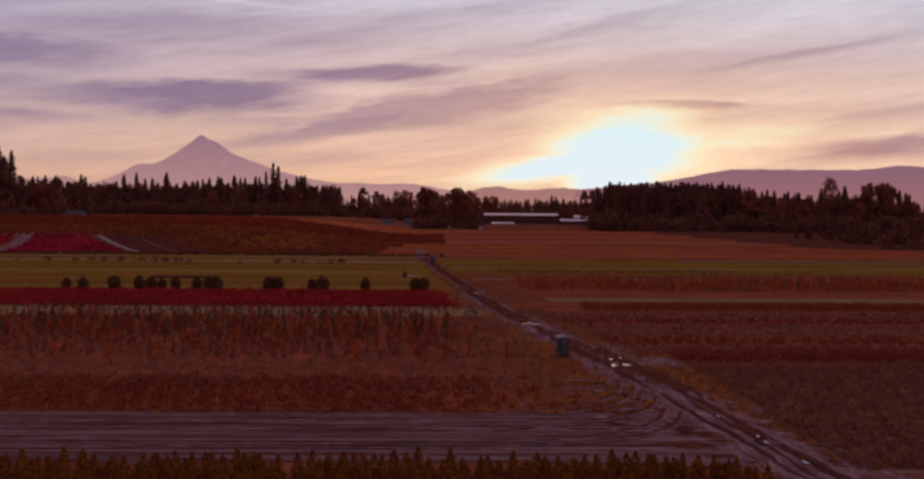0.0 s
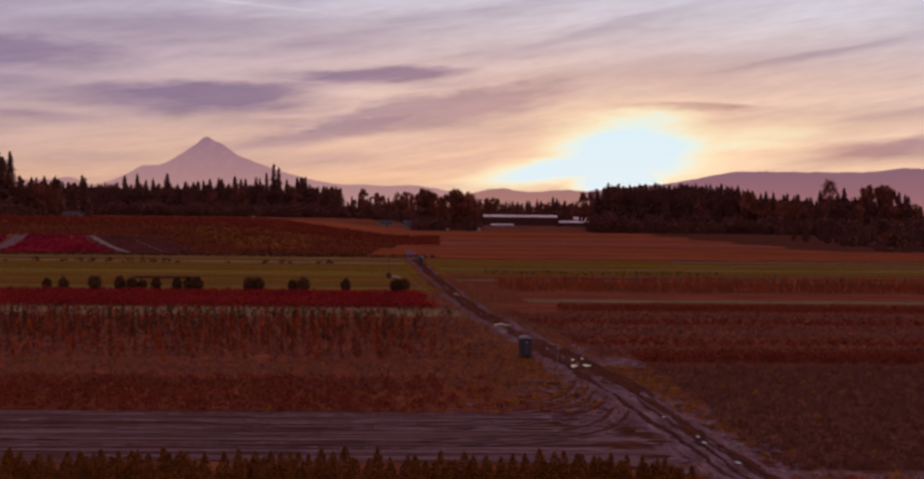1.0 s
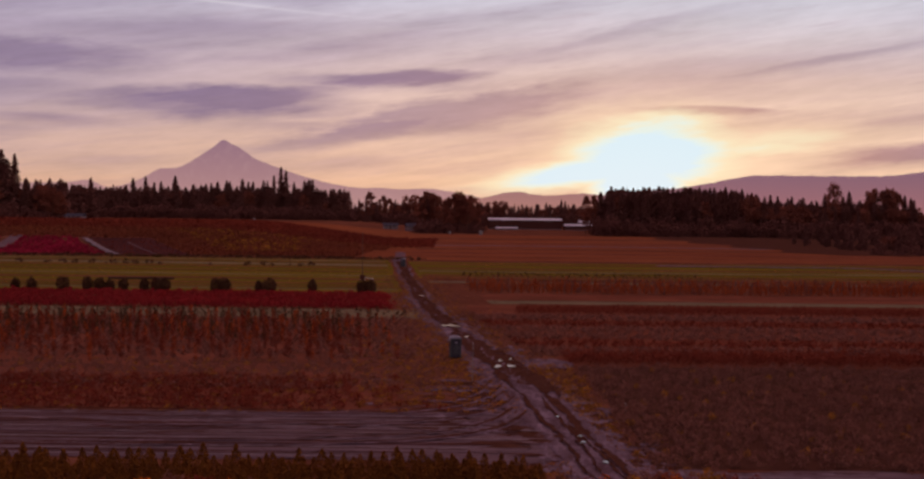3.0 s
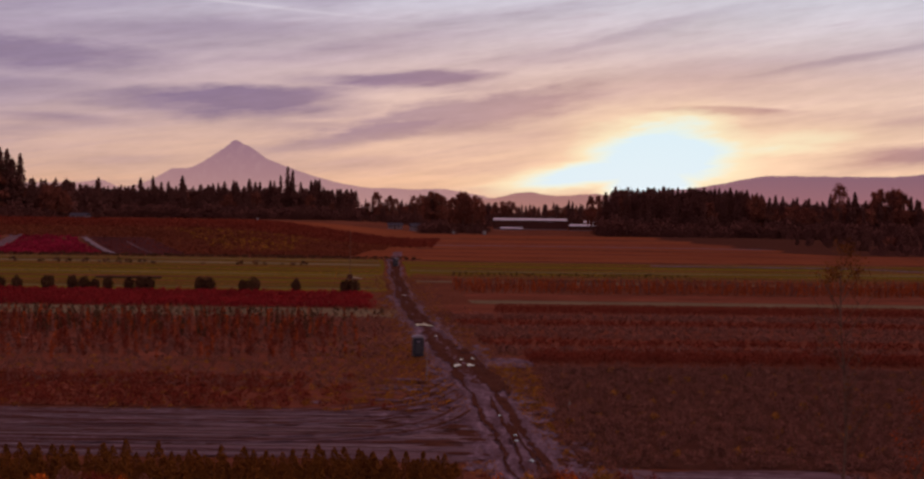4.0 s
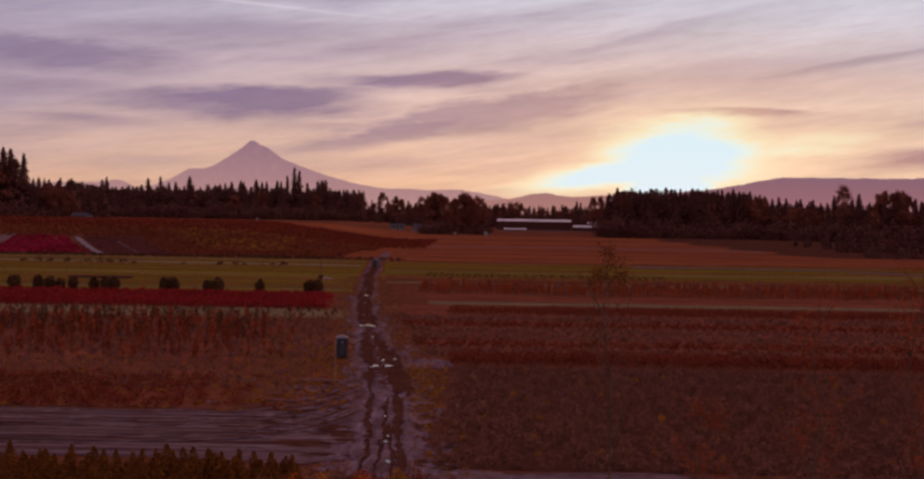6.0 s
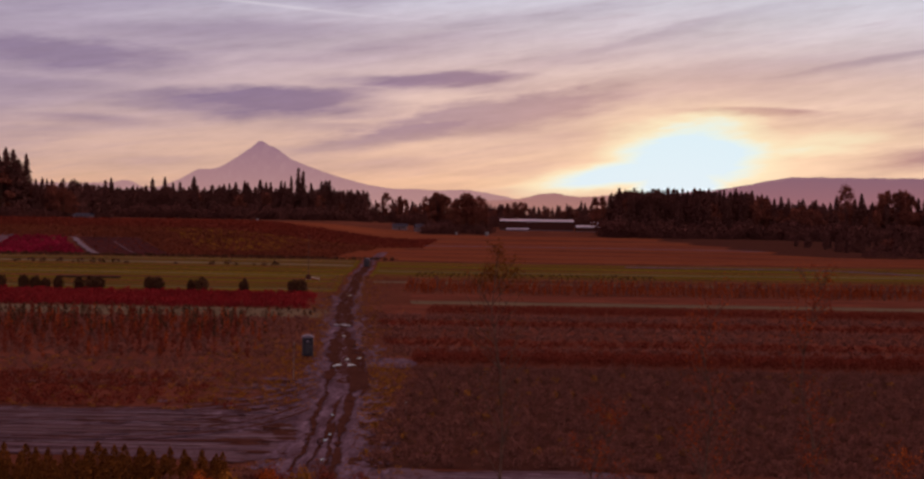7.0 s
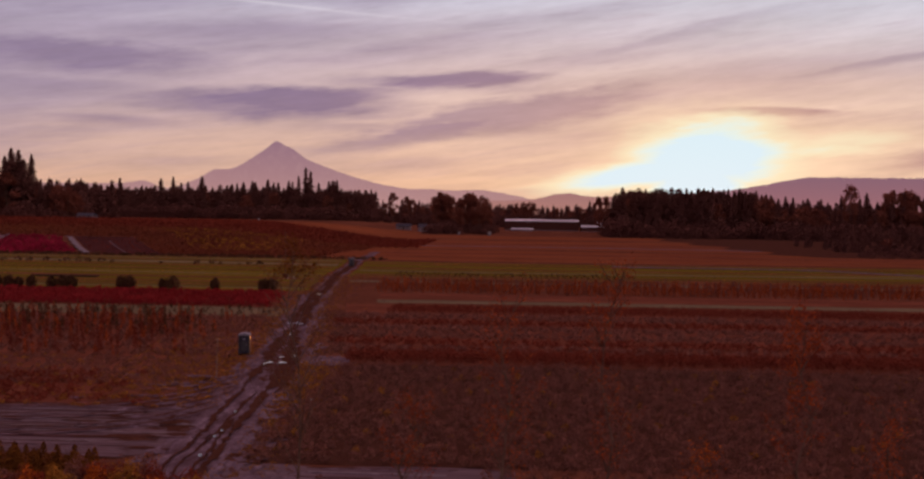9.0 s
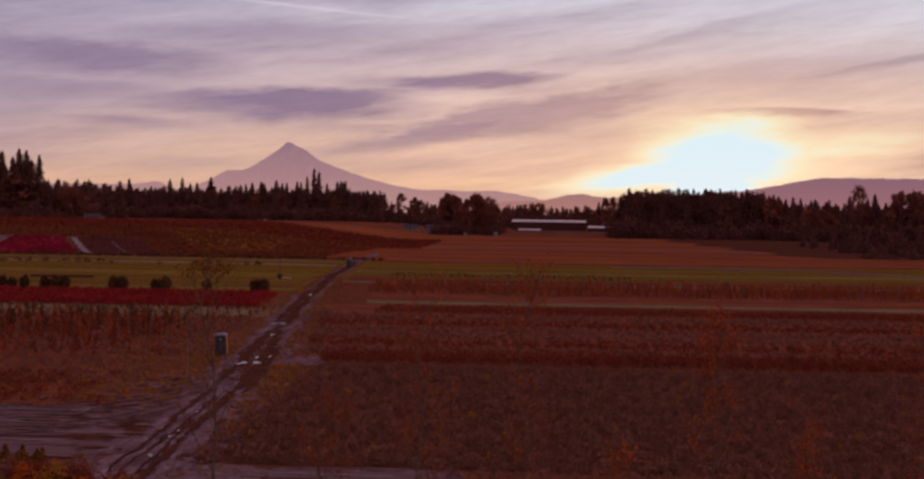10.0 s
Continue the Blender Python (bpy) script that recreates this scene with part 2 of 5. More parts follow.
M = dict(
    soil=material("field_soil", [(0.040, 0.015, 0.010), (0.079, 0.028, 0.019), (0.129, 0.051, 0.033)], 0.05, bump=0.05, bump_scale=1.2, fine_scale=0.9),
    plough=material("ploughed_dirt", [(0.035, 0.021, 0.025), (0.065, 0.041, 0.052), (0.094, 0.063, 0.081), (0.140, 0.099, 0.125)], 1.3, bump=0.04, bump_scale=2.5, stretch=(0.07, 1.4, 1), fine_scale=4.0),
    dirt=material("rutted_dirt", [(0.029, 0.014, 0.014), (0.055, 0.033, 0.045), (0.101, 0.070, 0.099), (0.184, 0.135, 0.194)], 0.8, bump=0.05, bump_scale=2.4, stretch=(1.0, 0.35, 1), fine_scale=4.5),
    ridge_dirt=material("dry_dirt_ridge", [(0.070, 0.054, 0.068), (0.115, 0.092, 0.116), (0.168, 0.140, 0.173)], 1.5, bump=0.04),
    mud=material("wet_mud", [(0.022, 0.009, 0.008), (0.042, 0.017, 0.013), (0.066, 0.031, 0.024)], 0.8, rough=0.9, bump=0.04, bump_scale=3),
    mulch=material("dark_mulched_soil", [(0.042, 0.017, 0.012), (0.090, 0.029, 0.020), (0.152, 0.051, 0.034)], 0.25, bump=0.06, bump_scale=2.0, stretch=(0.25, 1, 1), fine_scale=1.6),
    conifer=material("nursery_conifer_needles", [(0.045, 0.018, 0.007), (0.107, 0.040, 0.011), (0.198, 0.076, 0.018)], 0.9, island=0.45, translucent=0.1),
    bare=material("damp_bare_soil", [(0.021, 0.008, 0.009), (0.039, 0.014, 0.015), (0.060, 0.022, 0.024)], 0.1, bump=0.05, bump_scale=1.5, stretch=(1, 0.3, 1), fine_scale=1.2),
    grass=material("dewy_grass", [(0.035, 0.024, 0.007), (0.071, 0.054, 0.009), (0.130, 0.094, 0.018)], 0.16, bump=0.08, bump_scale=2, stretch=(0.03, 1, 1), fine_scale=1.1),
    pale=material("pale_grass_strip", [(0.053, 0.038, 0.024), (0.091, 0.068, 0.046), (0.147, 0.113, 0.078)], 0.2, bump=0.1, bump_scale=2, stretch=(0.2, 1, 1)),
    stubble=material("rust_stubble_field", [(0.059, 0.019, 0.011), (0.111, 0.034, 0.018), (0.175, 0.060, 0.026)], 0.045, bump=0.08, bump_scale=1, stretch=(0.2, 1, 1), fine_scale=0.5),
    crimson=material("crimson_leaves", [(0.073, 0.008, 0.009), (0.152, 0.014, 0.018), (0.240, 0.027, 0.029)], 0.06, island=0.4, translucent=0.25),
    crimson_bright=material("bright_crimson_leaves", [(0.038, 0.006, 0.010), (0.162, 0.011, 0.029), (0.357, 0.020, 0.064)], 0.045, island=0.2, stretch=(1, 0.45, 1), translucent=0.25),
    hill_red=material("dull_red_leaves", [(0.059, 0.020, 0.013), (0.118, 0.032, 0.020), (0.178, 0.061, 0.023)], 0.04, island=0.35, translucent=0.2),
    wine=material("wine_red_leaves", [(0.055, 0.012, 0.009), (0.110, 0.023, 0.016), (0.184, 0.042, 0.026)], 0.1, island=0.5, translucent=0.2),
    rust=material("rust_leaves", [(0.081, 0.017, 0.008), (0.194, 0.039, 0.014), (0.370, 0.092, 0.023)], 0.12, island=0.5, translucent=0.15),
    brown=material("brown_shrub_leaves", [(0.074, 0.030, 0.025), (0.123, 0.053, 0.044), (0.196, 0.091, 0.078)], 0.7, island=0.45, translucent=0.15),
    olive=material("olive_leaves", [(0.090, 0.041, 0.009), (0.190, 0.084, 0.017), (0.335, 0.140, 0.028)], 0.2, island=0.5, translucent=0.2),
    dark=material("dark_evergreen", [(0.031, 0.015, 0.010), (0.056, 0.028, 0.017), (0.091, 0.045, 0.025)], 0.2, island=0.5),
    fir=material("fir_needles", [(0.066, 0.028, 0.027), (0.098, 0.041, 0.037), (0.139, 0.060, 0.050)], 0.08, island=0.18),
    ember=material("ember_leaves", [(0.079, 0.015, 0.006), (0.185, 0.038, 0.009), (0.290, 0.073, 0.014), (0.528, 0.165, 0.026)], 0.4, island=0.75, translucent=0.3, rough=0.6),
    thicket=material("thicket_leaves", [(0.051, 0.021, 0.020), (0.076, 0.031, 0.028), (0.108, 0.045, 0.038)], 0.1, island=0.18),
    broad=material("autumn_broadleaf", [(0.089, 0.033, 0.026), (0.142, 0.048, 0.036), (0.195, 0.071, 0.047)], 0.08, island=0.18, translucent=0.15),
    bark=material("tree_bark", [(0.045, 0.026, 0.020), (0.090, 0.055, 0.043), (0.140, 0.095, 0.075)], 3.0, bump=0.02),
    plastic=material("blue_plastic", [(0.008, 0.008, 0.013), (0.012, 0.012, 0.020), (0.017, 0.017, 0.027)], 1.5, rough=0.45, spec=0.5),
    plastic_dark=material("dark_plastic", [(0.020, 0.018, 0.026), (0.035, 0.030, 0.044)], 2.0, rough=0.5),
    plastic_pale=material("pale_plastic", [(0.120, 0.114, 0.156), (0.180, 0.168, 0.216)], 1.5, rough=0.4),
    white=material("weathered_white_paint", [(0.126, 0.115, 0.126), (0.180, 0.167, 0.180)], 2.0, rough=0.6),
    steel=material("galvanised_steel", [(0.18, 0.18, 0.19), (0.32, 0.32, 0.33)], 2.0, rough=0.45, metallic=0.8),
    wood=material("weathered_wood", [(0.029, 0.017, 0.013), (0.056, 0.034, 0.027)], 2.0, stretch=(1, 1, 0.15)),
    film=material("greenhouse_film", [(0.330, 0.340, 0.480), (0.480, 0.490, 0.640)], 0.3, rough=0.3, spec=0.5),
    # dark matte brown for greenhouse sides, gables, posts and the pump housing
    shade=material("dark_brown_matte", [(0.038, 0.015, 0.014), (0.064, 0.028, 0.024)], 0.5),
    wall_paint=material("house_paint", [(0.110, 0.085, 0.100), (0.170, 0.140, 0.160)], 0.6),
    shingle=material("roof_shingle", [(0.027, 0.025, 0.036), (0.045, 0.042, 0.061)], 1.2, bump=0.02),
    window=material("dark_window", [(0.02, 0.02, 0.025), (0.04, 0.04, 0.05)], 1.0, rough=0.08, spec=0.6),
    water=material("puddle_water", [(0.012, 0.010, 0.010), (0.02, 0.016, 0.015)], 1.0, rough=0.03, spec=1.0),
)
# the far hills' haze is put into these emission colours
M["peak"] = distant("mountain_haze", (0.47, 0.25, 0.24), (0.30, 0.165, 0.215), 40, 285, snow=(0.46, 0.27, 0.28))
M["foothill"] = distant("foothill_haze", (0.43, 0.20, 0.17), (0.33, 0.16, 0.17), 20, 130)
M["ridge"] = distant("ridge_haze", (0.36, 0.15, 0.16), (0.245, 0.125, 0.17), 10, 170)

# ---- mesh helpers ----
rng = np.random.default_rng(11)


def smooth(v, a, b):
    t = np.clip((v - a) / (b - a), 0, 1)
    return t * t * (3 - 2 * t)


def lie(x, y):
    """Height of the land."""
    x, y = np.asarray(x, float), np.asarray(y, float)
    z = 1.0 * smooth(y, 165, 270) + 2.6 * smooth(y, 450, 900) * smooth(-x, -400, 0)
    z = z + 8.0 * smooth(y, 345, 490) * smooth(-x, 30, 110) * (1 - 0.5 * smooth(y, 520, 800)) * (1 - 0.5 * smooth(-x, 150, 330) * (1 - smooth(y, 400, 480)))
    z = z + 0.25 * np.sin(x * 0.021 + 1.0) * np.sin(y * 0.017) * smooth(y, 170, 300)
    return z


def mesh_of(name, verts, quads, mat, shade=False):
    """A mesh from arrays of vertices and four-cornered faces."""
    me = bpy.data.meshes.new(name)
    verts, quads = np.asarray(verts, np.float32), np.asarray(quads, np.int32)
    me.vertices.add(len(verts))
    me.vertices.foreach_set("co", verts.ravel())
    me.loops.add(quads.size)
    me.loops.foreach_set("vertex_index", quads.ravel())
    me.polygons.add(len(quads))
    me.polygons.foreach_set("loop_start", np.arange(0, quads.size, quads.shape[1], dtype=np.int32))
    me.polygons.foreach_set("use_smooth", np.full(len(quads), shade))
    me.update(calc_edges=True)
    me.materials.append(mat)
    return me


def grid_of(xs, ys, height, name, mat):
    """A sheet over the grid xs by ys."""
    X, Y = np.meshgrid(xs, ys)
    V = np.stack([X, Y, height(X, Y)], -1).reshape(-1, 3)
    n, r = len(xs), np.arange(len(xs) - 1)
    Q = np.concatenate([np.stack([j * n + r, j * n + r + 1, (j + 1) * n + r + 1, (j + 1) * n + r], -1) for j in range(len(ys) - 1)])
    return mesh_of(name, V, Q, mat, True)


def part(name, bm, mat, parent, label="", shade=False):
    """Links a bmesh as one mesh object under a thing or a part."""
    me = bpy.data.meshes.new(name)
    bm.to_mesh(me)
    bm.free()
    me.materials.append(mat)
    for p in me.polygons:
        p.use_smooth = shade
    ob = new(name, me)
    ob.parent = parent
    return tagged(ob, label)


def piece(name, me, parent, label=""):
    ob = new(name, me)
    ob.parent = parent
    return tagged(ob, label)


def thing(name, x, y, z, label, category, group="", turn=0.0):
    ob = new(name)
    ob.empty_display_size = 0.3
    ob.matrix_world = pose(x, y, z, 0, 0, turn)
    return tagged(ob, label, category, group)


def box(bm, x0, x1, y0, y1, z0, z1, bevel=0.0):
    geo = bmesh.ops.create_cube(bm, size=1.0, matrix=Matrix.LocRotScale(((x0 + x1) / 2, (y0 + y1) / 2, (z0 + z1) / 2), None, (x1 - x0, y1 - y0, z1 - z0)))
    if bevel:
        bmesh.ops.bevel(bm, geom=list({e for v in geo["verts"] for e in v.link_edges}), offset=bevel, segments=2, affect="EDGES", profile=0.6)
    return bm


def rod(bm, a, b, r0, r1, sides=7):
    """A tapered rod from a to b."""
    a, b = Vector(a), Vector(b)
    turn = (b - a).to_track_quat("Z", "Y").to_matrix().to_4x4()
    bmesh.ops.create_cone(bm, cap_ends=True, segments=sides, radius1=r0, radius2=r1, depth=(b - a).length,
                          matrix=Matrix.Translation((a + b) / 2) @ turn)
    return bm


# ---- foliage, as arrays of small four-cornered leaves or sprays ----


def leaves(points, size, flat=0.0, r=rng, aspect=0.6):
    """One leaf-shaped diamond at each point, turned at random."""
    points = np.asarray(points, float)
    n = len(points)
    a = r.normal(size=(n, 3))
    b = r.normal(size=(n, 3))
    a[:, 2] *= 1 - flat
    a /= np.linalg.norm(a, axis=1, keepdims=True) + 1e-9
    b -= (a * b).sum(1, keepdims=True) * a
    b /= np.linalg.norm(b, axis=1, keepdims=True) + 1e-9
    s = size * r.uniform(0.6, 1.35, (n, 1))
    V = np.stack([points - a * s, points + b * s * aspect, points + a * s, points - b * s * aspect], 1).reshape(-1, 3)
    return V, np.arange(4 * n).reshape(-1, 4)


def bush(n, radius, height, size, r=rng, low=0.1):
    """A rounded uneven shrub of n sprays."""
    d = r.normal(size=(n, 3))
    d /= np.linalg.norm(d, axis=1, keepdims=True)
    d *= r.uniform(0.45, 1.0, (n, 1)) ** 0.6
    lump = 1 + 0.25 * np.sin(d[:, :1] * 5 + r.uniform(0, 6)) * np.cos(d[:, 1:2] * 4 + r.uniform(0, 6))
    p = d * lump * (radius, radius, height * (0.5 - low / 2)) + (0, 0, height * (0.5 + low / 2))
    return leaves(p, size, r=r)


def cone_bush(n, radius, height, size, r=rng, power=0.9, low=0.06):
    """A pointed, ragged young evergreen of n sprays."""
    t = r.uniform(0, 1, n) ** 1.3
    a = r.uniform(0, 2 * np.pi, n)
    rad = radius * (1 - t) ** power * r.uniform(0.35, 1.1, n) + 0.03 * radius
    p = np.stack([rad * np.cos(a), rad * np.sin(a), height * (low + (1 - low) * t)], -1)
    V, Q = leaves(p, size, r=r)
    return V, Q


def wand(n, radius, height, size, r=rng):
    """An upright whip with side shoots, leafy along its length."""
    t = r.uniform(0.12, 1, n)
    a = r.uniform(0, 2 * np.pi, n)
    rad = radius * np.sin(np.pi * np.clip(t, 0.1, 0.95)) ** 0.7 * r.uniform(0.1, 1, n)
    p = np.stack([rad * np.cos(a), rad * np.sin(a), height * t], -1)
    V, Q = leaves(p, size, r=r)
    w = 0.02 * height / 2
    stem = np.array([[-w, 0, 0], [w, 0, 0], [w * 0.4, 0, height * 0.9], [-w * 0.4, 0, height * 0.9],
                     [0, -w, 0], [0, w, 0], [0, w * 0.4, height * 0.9], [0, -w * 0.4, height * 0.9]])
    return np.concatenate([V, stem]), np.concatenate([Q, len(V) + np.arange(8).reshape(2, 4)])


def scatter(name, protos, x, y, mat, scale=(0.8, 1.2), r=rng, tall=(0.85, 1.15), sink=0.03):
    """Many plants in one mesh: each a turned and scaled copy of one of the forms."""
    x, y = np.asarray(x, float).ravel(), np.asarray(y, float).ravel()
    z = lie(x, y) - sink
    pick = r.integers(0, len(protos), len(x))
    VV, QQ, base = [], [], 0
    for k, (V, Q) in enumerate(protos):
        idx = np.nonzero(pick == k)[0]
        if not len(idx):
            continue
        a, s, h = r.uniform(0, 2 * np.pi, len(idx)), r.uniform(*scale, len(idx)), r.uniform(*tall, len(idx))
        c, sn = np.cos(a) * s, np.sin(a) * s
        W = np.stack([V[None, :, 0] * c[:, None] - V[None, :, 1] * sn[:, None] + x[idx, None],
                      V[None, :, 0] * sn[:, None] + V[None, :, 1] * c[:, None] + y[idx, None],
                      V[None, :, 2] * (s * h)[:, None] + z[idx, None]], -1)
        QQ.append((Q[None] + (np.arange(len(idx)) * len(V))[:, None, None]).reshape(-1, 4) + base)
        VV.append(W.reshape(-1, 3))
        base += W.shape[0] * W.shape[1]
    return new(name, mesh_of(name, np.concatenate(VV), np.concatenate(QQ), mat))


def rows_x(x0, x1, y0, y1, row, step, jitter=0.25, r=rng, keep=1.0, fade=0.0):
    """Plants in rows that run along x. x0 and x1 may be functions of y."""
    xs, ys = [], []
    for yy in np.arange(y0, y1, row):
        a, b = (x0(yy) if callable(x0) else x0), (x1(yy) if callable(x1) else x1)
        xx = np.arange(a, b, step)
        xx = xx[r.random(len(xx)) < keep * (np.clip((b - xx) / fade, 0, 1) if fade else 1)]
        xs.append(xx + r.normal(0, jitter * step, len(xx)))
        ys.append(yy + r.normal(0, jitter * 0.5 * row, len(xx)))
    return np.concatenate(xs), np.concatenate(ys)


# ---- land ----
def spread(*runs):
    return np.unique(np.concatenate([np.arange(a, b + 0.01, s) for a, b, s in runs]))


gx = spread((-4800, -600, 300), (-600, 600, 8), (600, 4800, 300))
gy = spread((-3000, -200, 280), (-200, 60, 20), (60, 560, 6), (560, 1200, 20), (1200, 4900, 185))
ground = new("ground", grid_of(gx, gy, lie, "ground", M["soil"]))
tagged(ground, "dark brown nursery farmland soil reaching to the horizon", "ground", kind="structure")


def road_x(y):
    return np.interp(y, (20, 55, 68, 76, 84, 100, 117, 140, 159, 200, 250, 335, 400), (3.2, 1.4, -0.5, -1.2, -2.0, -3.2, -4.9, -8.3, -11.0, -15.6, -20.0, -26.5, -29.0)) + 0.2 * np.sin(np.asarray(y) * 0.09)


def road_half(y):
    return np.interp(y, (20, 70, 90, 120, 170, 250, 400), (2.2, 2.6, 2.7, 2.7, 2.2, 1.7, 1.5)) + 0.12 * np.sin(np.asarray(y) * 0.31) + 0.08 * np.sin(np.asarray(y) * 0.83)


def strip(name, x0, x1, y0, y1, lift, mat, label, category, step=4.0, wave=0.5, nx=None):
    """A patch of ground with wavering edges, laid on the land between two rows of the plan."""
    n = nx or max(8, int(((x1(y0) if callable(x1) else x1) - (x0(y0) if callable(x0) else x0)) / step))
    m = max(4, int((y1 - y0) / max(step * 0.5, 1)))
    u, v = np.meshgrid(np.linspace(0, 1, n + 1), np.linspace(0, 1, m + 1))
    ya = y0 + wave * np.sin(u * n * 1.7 + y0) * 0.6 + wave * 0.4 * np.sin(u * n * 4.1)
    yb = y1 + wave * np.sin(u * n * 1.3 + y1) * 0.6 + wave * 0.4 * np.sin(u * n * 3.7)
    Y = ya + (yb - ya) * v
    xa = x0(Y) if callable(x0) else x0 + 0 * Y
    xb = x1(Y) if callable(x1) else x1 + 0 * Y
    X = xa + (xb - xa) * u
    V = np.stack([X, Y, lie(X, Y) + lift], -1).reshape(-1, 3)
    r0 = np.arange(n)
    Q = np.concatenate([np.stack([j * (n + 1) + r0, j * (n + 1) + r0 + 1, (j + 1) * (n + 1) + r0 + 1, (j + 1) * (n + 1) + r0], -1) for j in range(m)])
    return tagged(new(name, mesh_of(name, V, Q, mat, True)), label, category, kind="structure")


def left_edge(y):
    return road_x(y) - road_half(y)


def right_edge(y):
    return road_x(y) + road_half(y)


west_strip = strip("plough_strip_west", -90, lambda y: road_x(y) - 1.0, 71.5, 88.5, 0.05, M["plough"], "bare grey-brown ploughed strip with long furrows", "field strip")
east_strip = strip("plough_strip_east", lambda y: road_x(y) + 1.0, 19, 60.5, 69.5, 0.05, M["plough"], "bare grey-brown ploughed strip beside the shrubs", "field strip")
strip("pale_strip_west", -140, left_edge, 166, 180, 0.05, M["pale"], "pale dewy grass strip between nursery rows", "field strip")
strip("pale_strip_east", lambda y: right_edge(y) + 9, 150, 192.5, 198.6, 0.05, M["pale"], "pale narrow grass lane behind a hedge", "field strip")
strip("grass_strip_west", -190, lambda y: left_edge(y) - 1, 213, 338, 0.05, M["grass"], "wide strip of dewy green meadow grass", "grass strip")
strip("grass_strip_east", lambda y: right_edge(y) + 1, 220, 252, 330, 0.05, M["grass"], "wide strip of dewy green meadow grass", "grass strip")
strip("stubble_field", -40, 330, 345, 660, 0.06, M["stubble"], "rust-brown harvested field below the woods", "field", step=10)
FAR_LANE = ((45, 322), (78, 318), (92, 317), (100, 313), (107, 305), (113, 297), (122, 285), (134, 262), (150, 232))


def lane_far(width, lift, mat):
    """A lane that runs along the meadow and bends towards the viewpoint."""
    cx, cy = np.array(FAR_LANE, float).T
    t = np.linspace(0, len(cx) - 1, 90)
    x, y = np.interp(t, range(len(cx)), cx), np.interp(t, range(len(cx)), cy)
    dx, dy = np.gradient(x), np.gradient(y)
    ln = np.hypot(dx, dy)
    w = width * (0.8 + 0.2 * np.sin(np.arange(90) * 0.7)) / 2
    cols = np.linspace(-1, 1, 5)
    X, Y = x[:, None] - (dy / ln * w)[:, None] * cols, y[:, None] + (dx / ln * w)[:, None] * cols
    k = np.arange(4)
    Q = np.concatenate([np.stack([j * 5 + k, j * 5 + k + 1, (j + 1) * 5 + k + 1, (j + 1) * 5 + k], -1) for j in range(89)])
    V = np.stack([X, Y, lie(X, Y) + lift], -1).reshape(-1, 3)
    return tagged(new("lane_far", mesh_of("lane_far", V, Q, mat, True)), "pale dirt farm lane bending round the meadow", "lane", kind="structure")


lane_far(6.5, 0.14, M["dirt"])
strip("mulch_west", -110, lambda y: left_edge(y) - 9, 89.5, 165, 0.05, M["mulch"], "dark damp soil under the nursery rows", "field strip")
strip("mulch_east", lambda y: right_edge(y) + 4, 110, 116.5, 187.5, 0.05, M["mulch"], "dark damp soil between the nursery rows", "field strip")
# mud-coloured sheet that makes the gaps between shrub rows darker
strip("shrub_floor", 3.0, 75, 69.9, 116, 0.05, M["mud"], "dark soil under the low shrubs", "field strip")
strip("scrub_floor", lambda y: 122 - 0.12 * (y - 415) + 5 * np.sin(y * 0.11), 335, 416, 680, 0.16, M["mud"], "dark rough ground under scrub", "field", step=8)
strip("verge_east", lambda y: right_edge(y) + 9, 150, 199, 212, 0.05, M["mulch"], "narrow dull strip before the saplings", "grass strip")
strip("stubble_field_west", -330, -38, 440, 700, 0.05, M["stubble"], "rust-brown field behind the hill", "field", step=10)
strip("lane_centre", -30, 140, 474, 484, 0.14, M["plough"], "pale farm lane crossing the far field", "lane", step=6)

for ya, yb, key in ((218, 220, "pale"), (224, 226, "soil"), (231, 234, "mulch"), (243, 247, "soil"), (256, 258, "pale"), (272, 275, "soil"), (289, 293, "mulch"), (301, 311, "pale"), (318, 322, "soil"), (327, 331, "pale")):
    strip("mown_band_west", -180, lambda y: left_edge(y) - 2, ya, yb, 0.09, M[key], "uneven mown line through the meadow", "grass strip", 5.0, 0.5)
for ya, yb, key in ((238, 243, "pale"), (247, 250, "soil"), (253, 258, "mulch"), (262, 266, "soil"), (279, 283, "pale"), (292, 298, "soil"), (316, 320, "mulch")):
    strip("mown_band_east", lambda y: right_edge(y) + 2, 125, ya, yb, 0.09, M[key], "uneven mown line through the meadow", "grass strip", 5.0, 0.5)
for ya, yb, key in ((366, 371, "soil"), (392, 404, "mulch"), (432, 448, "soil"), (505, 530, "mulch"), (575, 600, "soil")):
    strip("stubble_band", -25, 300, ya, yb, 0.10, M[key], "darker worked band across the harvested field", "field strip", 8.0, 1.2)
strip("turnout", road_x, lambda y: road_x(y) + 7.4 - 0.25 * (y - 118) ** 2 * 0.3, 114.5, 121.5, 0.10, M["dirt"], "pale worn dirt turnout beside the track", "track", 0.8, 0.2, 14)



